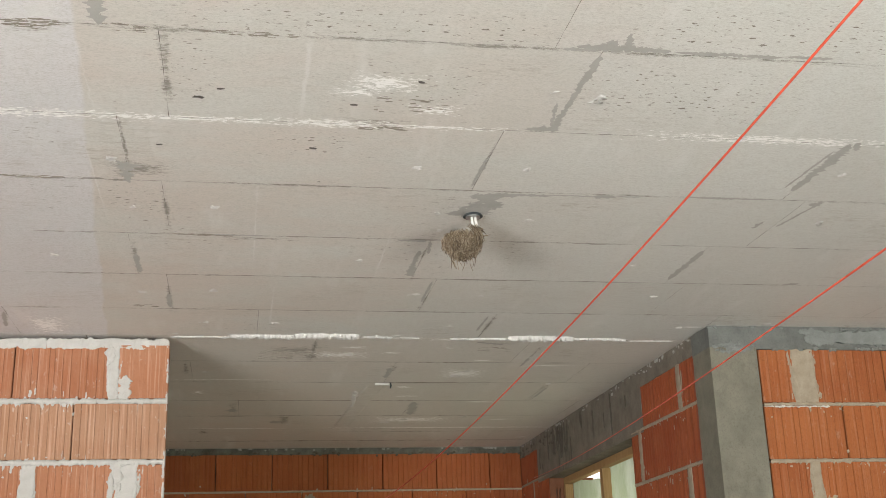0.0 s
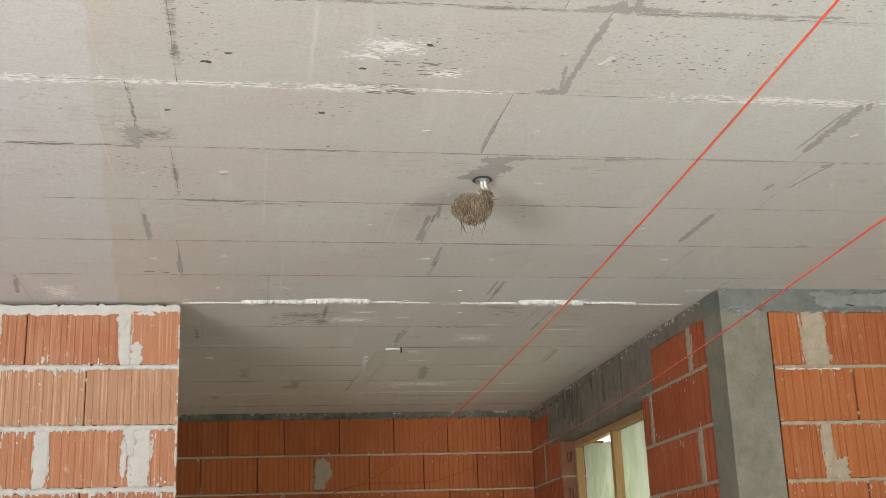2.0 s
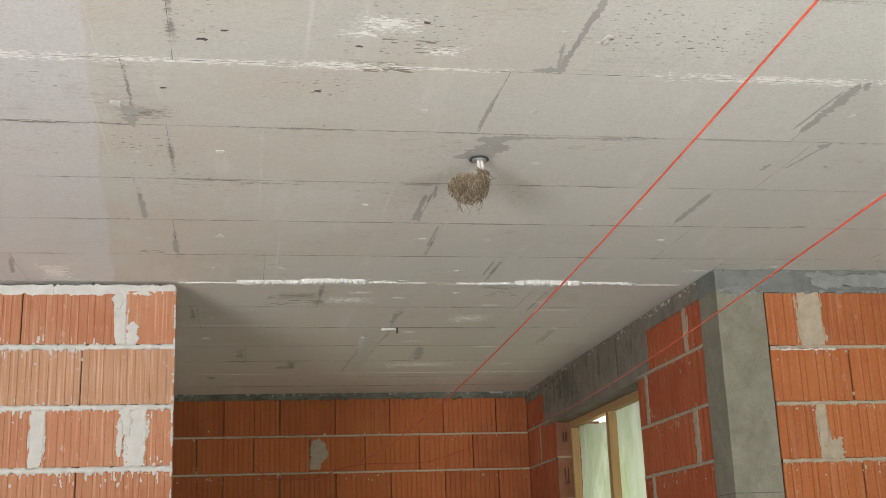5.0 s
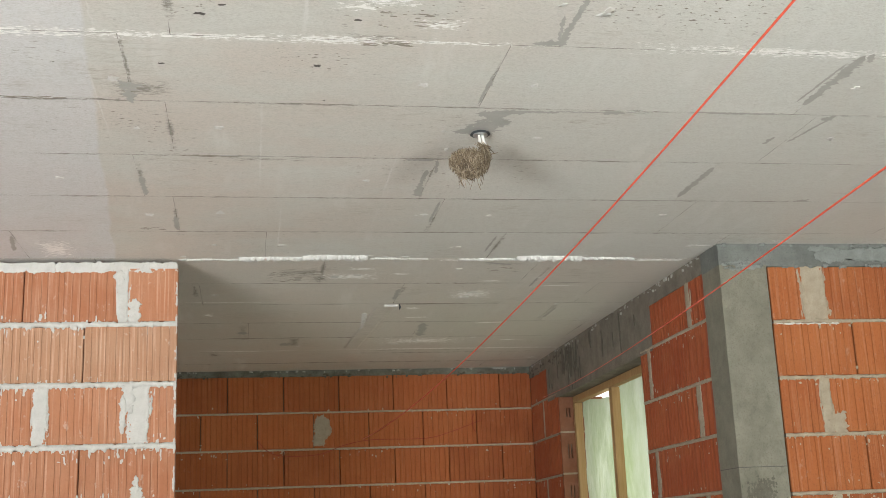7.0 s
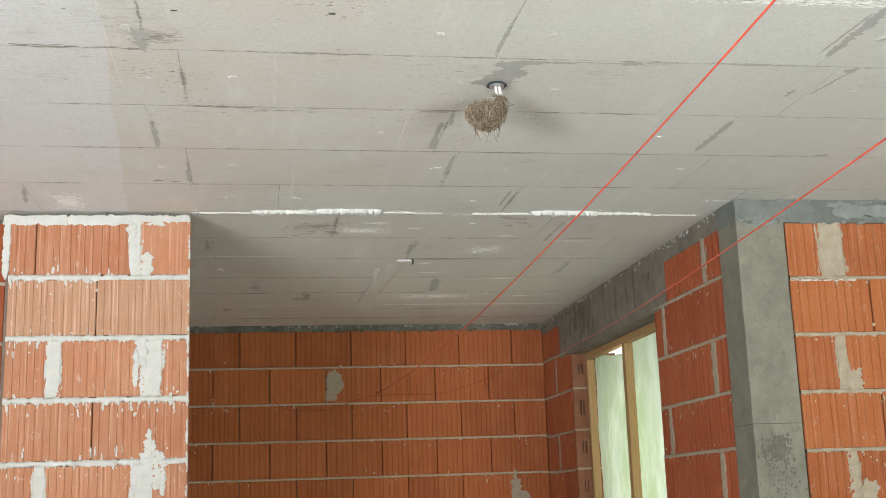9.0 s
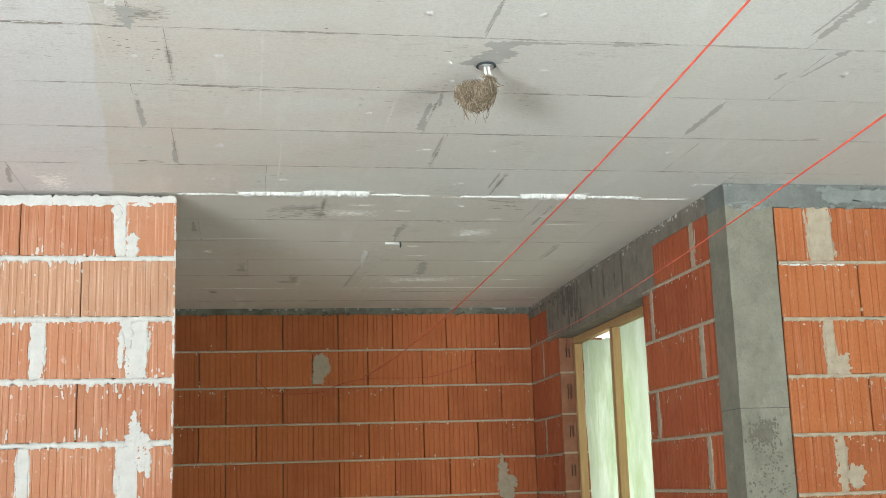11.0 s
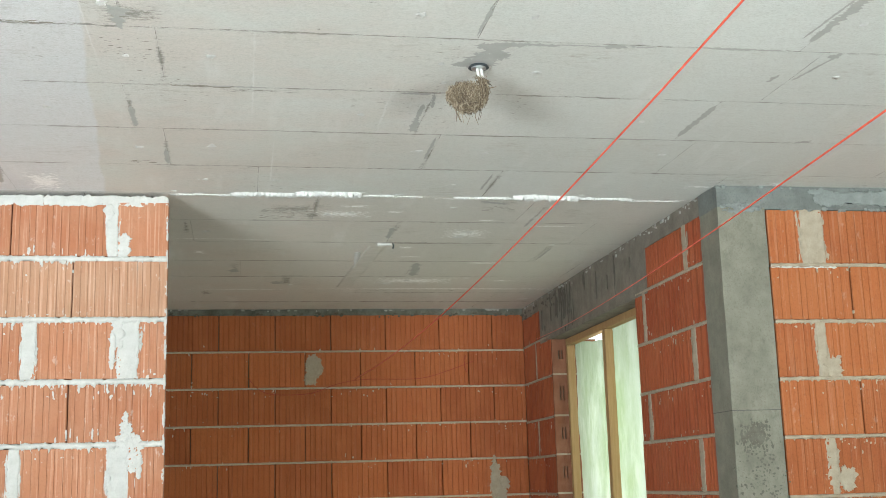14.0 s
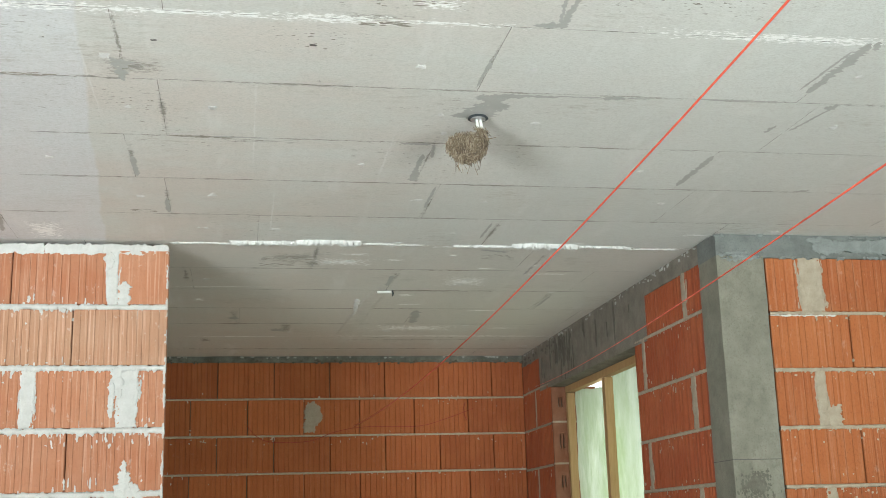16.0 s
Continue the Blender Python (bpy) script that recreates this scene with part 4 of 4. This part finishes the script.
# ---- cable slot in the alcove ceiling ----
def cable_chase():
    root = tagged(new("cable_chase"), "plastered cable chase in the slab ending at a pale strip", "cable chase")
    bm = bmesh.new()
    m = Matrix(((1, 0, 0, 0), (0, 0, 1, 0), (0, 1, 0, 0), (0, 0, 0, 1)))
    add_blob(bm, Matrix.Translation((0.675, 6.80, H - 0.0016)) @ pose(0, 0, 0, 0, 0, 3.0) @ m, 0.092, 1.30, 0.0012, 0.012, 4.2, sink=0.003, cell=0.012, corner=0.03)
    part("plaster_band", bm, CHASE, root)
    bm = bmesh.new()
    for k in range(5):
        add_blob(bm, Matrix.Translation((0.625 + 0.012 * k * 0.4, 6.36 + 0.09 * k, H - 0.003)) @ m, 0.03 - 0.004 * k, 0.08, 0.003, 0.012, k * 3.1, sink=0.004)
    part("loose_plaster", bm, CRUST, root)
    part("socket_strip", box(0.70, 0.775, 6.085, 6.102, H - 0.013, H - 0.002, 0.003), CRUST, root)
    part("wire_end", tube([(0.777, 6.07, H - 0.004), (0.779, 6.06, H - 0.02), (0.775, 6.055, H - 0.034)], 0.004, 6), DARK_BOX, root)


cable_chase()


# ---- mason's lines ----
def mason_line(far, near, sag, beyond, radius):
    """A stretched cord from a nail in the wall to a fixing behind the viewer."""
    far, near = Vector(far), Vector(near)
    pts = []
    for i in range(61):
        s = (1 + beyond) * i / 60
        p = far + (near - far) * s
        p.z -= 4 * sag * s * (1 - s) if s < 1 else 4 * sag * s * (1 - s)
        pts.append(p)
    root = tagged(new("mason_line"), "taut bright red nylon mason's line", "string", "mason's lines")
    part("cord", tube(pts, radius, 8), STRING, root)
    d = (far - near).normalized()
    part("nail", tube([far - d * 0.015, far + d * 0.04], 0.002, 6), STEEL, root)


mason_line((0.795, 8.352, 2.265), (0.987, 2.0, 2.475), 0.100, 0.30, 0.0025)
mason_line((2.0, 7.973, 2.485), (0.9155, 2.0, 2.0255), 0.027, 0.30, 0.0016)


def slack_cord():
    root = tagged(new("slack_cord"), "thin faded red cord drooping along the block wall", "string")
    knots = [(0.069, 2.275), (0.13, 2.205), (0.236, 2.163), (0.485, 2.166), (0.66, 2.225), (0.86, 2.258), (1.232, 2.259), (1.433, 2.307), (1.65, 2.384)]
    pts = []
    for k in range(len(knots) - 1):
        a, b, c, d = (knots[min(max(k + o, 0), len(knots) - 1)] for o in (-1, 0, 1, 2))
        for i in range(8):
            u = i / 8
            x, z = (0.5 * (2 * b[q] + (c[q] - a[q]) * u + (2 * a[q] - 5 * b[q] + 4 * c[q] - d[q]) * u * u + (3 * b[q] - a[q] - 3 * c[q] + d[q]) * u ** 3) for q in (0, 1))
            pts.append((x, BACK_Y - 0.010, z))
    part("loop", tube([(1.578, BACK_Y - 0.010, 2.42), (1.566, BACK_Y - 0.010, 2.385), (1.570, BACK_Y - 0.010, 2.33), (1.585, BACK_Y - 0.010, 2.296)], 0.0026, 6), OLD_STRING, root)
    part("cord", tube(pts, 0.0022, 6), OLD_STRING, root)


slack_cord()

# ---- mortar patches and the top bed of the pier ----
def wall_patch(wall, name, mat, x, y, z, w, h, proud, jag, seed, turn=0, corner=0.35):
    bm = bmesh.new()
    add_blob(bm, Matrix.Identity(4), w, h, proud * 0.6, jag, seed, sink=0.006, cell=0.004, corner=corner, fray=60)
    ob = part(name, bm, mat, wall)
    ob.matrix_local = pose(x, y, z, 0, 0, turn)


for x, z, w, h, q in ((0.512, 2.345, 0.11, 0.16, 3), (0.50, 2.375, 0.075, 0.13, 5), (0.49, 2.26, 0.085, 0.08, 7), (0.555, 2.33, 0.05, 0.07, 9)):
    wall_patch(wall_back, "mortar_patch", MORTAR, x, BACK_Y, z, w, h, 0.005 + 0.0003 * q, 0.022, q)
for x, z, w, h, q in ((1.785, 1.50, 0.12, 0.17, 8), (1.765, 1.60, 0.07, 0.14, 10), (1.758, 1.68, 0.03, 0.09, 11), (1.80, 1.43, 0.07, 0.10, 13), (1.83, 1.53, 0.06, 0.08, 14)):
    wall_patch(wall_back, "mortar_patch", MORTAR, x, BACK_Y, z, w, h, 0.005 + 0.0003 * q, 0.022, q)
for i, (x, w) in enumerate(((-0.90, 0.26), (-0.66, 0.24), (-0.45, 0.2), (-0.35, 0.14))):
    wall_patch(wall_pier, "mortar_bed", MORTAR_PALE, x, PIER_Y, 2.714, w, 0.044, 0.003, 0.012, i * 5.1 + 1, 0, 0.08)
wall_patch(wall_pier, "mortar_edge", MORTAR_PALE, -1.012, PIER_Y, 2.59, 0.03, 0.25, 0.004, 0.008, 12)
for x, z, w, h, q in ((-0.425, 1.735, 0.085, 0.07, 15), (-0.43, 1.775, 0.055, 0.08, 17), (-0.432, 1.82, 0.022, 0.08, 19), (-0.395, 1.69, 0.06, 0.16, 21), (-0.375, 1.64, 0.02, 0.10, 23), (-0.475, 2.165, 0.05, 0.13, 25), (-0.49, 2.10, 0.025, 0.16, 27), (-0.455, 2.53, 0.05, 0.10, 29), (-0.515, 2.66, 0.04, 0.07, 31)):
    wall_patch(wall_pier, "mortar_patch", MORTAR_PALE, x, PIER_Y, z, w, h, 0.005 + 0.0002 * (q - 15), min(0.02, w * 0.45), q)
for i, z in enumerate((2.60, 2.47, 2.35, 2.22, 2.10, 1.97, 1.84, 1.72, 1.60)):
    wall_patch(wall_pier, "mortar_edge", MORTAR_PALE, -0.284, PIER_Y, z, 0.010, 0.11 - 0.02 * (i % 3), 0.004, 0.004, 40 + i)
wall_patch(wall_right, "mortar_patch", MORTAR, 2.465, RIGHT_Y, 1.975, 0.07, 0.10, 0.005, 0.028, 19)
wall_patch(wall_right, "mortar_patch", MORTAR, 2.482, RIGHT_Y, 1.515, 0.075, 0.10, 0.005, 0.028, 22)
bm = bmesh.new()
rng = random.Random(3)
for _ in range(300):
    add_blob(bm, pose(rng.gauss(2.10, 0.030) - 0.03 * (rng.random() < 0.3), RIGHT_Y - 0.0042, rng.gauss(1.70, 0.024)), rng.uniform(0.003, 0.011), rng.uniform(0.004, 0.018), 0.0004, 0.006, rng.uniform(0, 99), sink=0.003, cell=0.003, fray=90)
for _ in range(110):
    add_blob(bm, pose(rng.gauss(2.10, 0.05), RIGHT_Y - 0.0042, rng.uniform(1.42, 1.64)), rng.uniform(0.003, 0.012), rng.uniform(0.003, 0.012), 0.0004, 0.006, rng.uniform(0, 99), sink=0.003, cell=0.003, fray=90)
part("casting_stain", bm, CASTING, column)
for k in range(7):
    # hollow ends of the blocks in the far window reveal
    z1 = (2.436, 2.205, 1.94, 1.694, 1.452, 1.21, 0.968)[k]
    z0 = (2.205, 1.94, 1.694, 1.452, 1.21, 0.968, 0.75)[k] + 0.012
    bm = bmesh.new()
    for x0, x1 in ((2.006, 2.046), (2.056, 2.066), (2.076, 2.30)):
        add_box(bm, x0, x1, 7.612, 7.634, z0, z1)
    for a, b in ((z0, z0 + 0.09), (z1 - 0.07, z1)):
        add_box(bm, 2.046, 2.056, 7.613, 7.634, a, b)
        add_box(bm, 2.066, 2.076, 7.613, 7.634, a, b)
    joint = box(2.006, 2.30, 7.6115, 7.634, z0 - 0.012, z0)
    part("mortar_joint", joint, MORTAR, wall_side)
    part("reveal_block", bm, DUSTY, wall_side, "hollow end of a clay block with dark slots")
# cement smeared over the beam and the column head, lime under a bed joint, damp runs on the lintel
ring_smears = ((2.95, 2.702, 0.90, 0.078), (2.52, 2.698, 0.16, 0.066), (2.47, 2.725, 0.10, 0.035), (2.09, 2.664, 0.12, 0.022), (2.14, 2.648, 0.10, 0.020), (2.08, 2.637, 0.07, 0.016))
for i, (x, z, w, h) in enumerate(ring_smears):
    wall_patch(ring, "cement_smear", SMEAR, x, RIGHT_Y - 0.004, z, w, h, 0.004, 0.014, 60 + i, 0, 0.5)
for i, (x, w) in enumerate(((2.30, 0.16), (2.42, 0.12), (2.50, 0.05))):
    wall_patch(wall_right, "lime_run", CRUST, x, RIGHT_Y, 2.397, w, 0.006, 0.004, 0.006, 70 + i)
rng = random.Random(8)
bm = bmesh.new()
for _ in range(46):
    y = rng.gauss(7.35, 0.14) if rng.random() < 0.6 else rng.uniform(5.8, 7.9)
    h = rng.uniform(0.03, 0.17)
    add_blob(bm, pose(SIDE_X - 0.0045, y, min(2.735 - h / 2, rng.gauss(2.62, 0.06)), 0, 0, -90), rng.uniform(0.006, 0.022), h, 0.0008, 0.006, rng.uniform(0, 99), sink=0.003)
part("damp_run", bm, DAMP, bpy.data.objects["lintel"])
part("casting_seam", box(SIDE_X - 0.004, 2.214, RIGHT_Y - 0.0045, 5.03, 1.798, 1.801), PIT, column)

def crumbs(parent, a, b, n, mat, seed, drop):
    """Ragged cement crumbs and runs along a seam from a to b, on the face that looks along -y of the pose."""
    rng = random.Random(seed)
    bm = bmesh.new()
    a, b = Vector(a), Vector(b)
    turn = math.degrees(math.atan2(b.y - a.y, b.x - a.x))
    for _ in range(n):
        p = a.lerp(b, rng.random())
        w, h = rng.uniform(0.005, 0.03), rng.uniform(0.004, 0.018)
        add_blob(bm, pose(p.x, p.y, p.z - abs(rng.gauss(0, drop)), 0, 0, turn), w, h, 0.004, w * 0.3, rng.uniform(0, 99), sink=0.004)
    part("cement_crumbs", bm, mat, parent)


seam = bpy.data.objects
crumbs(seam["side_beam"], (SIDE_X - 0.002, BACK_Y, H - 0.004), (SIDE_X - 0.002, RIGHT_Y + 0.2, H - 0.004), 70, PATCH, 1, 0.012)
crumbs(seam["side_beam"], (SIDE_X - 0.003, BACK_Y, H - 0.04), (SIDE_X - 0.003, 7.2, H - 0.03), 60, DAMP, 2, 0.03)
crumbs(seam["back_beam"], (-0.5, BACK_Y - 0.006, 2.72), (SIDE_X, BACK_Y - 0.006, 2.72), 80, DAMP, 3, 0.012)
crumbs(seam["back_beam"], (-0.5, BACK_Y - 0.006, H - 0.004), (SIDE_X, BACK_Y - 0.006, H - 0.004), 34, PATCH, 4, 0.004)
crumbs(seam["ring_beam"], (SIDE_X, RIGHT_Y - 0.004, H - 0.004), (3.0, RIGHT_Y - 0.004, H - 0.004), 12, SMEAR, 5, 0.004)
crumbs(seam["ring_beam"], (2.2, RIGHT_Y - 0.004, 2.652), (3.0, RIGHT_Y - 0.004, 2.652), 22, SMEAR, 6, 0.004)
crumbs(seam["ring_beam"], (2.02, RIGHT_Y - 0.004, 2.66), (2.2, RIGHT_Y - 0.004, 2.66), 26, SMEAR, 7, 0.01)
build_layers()
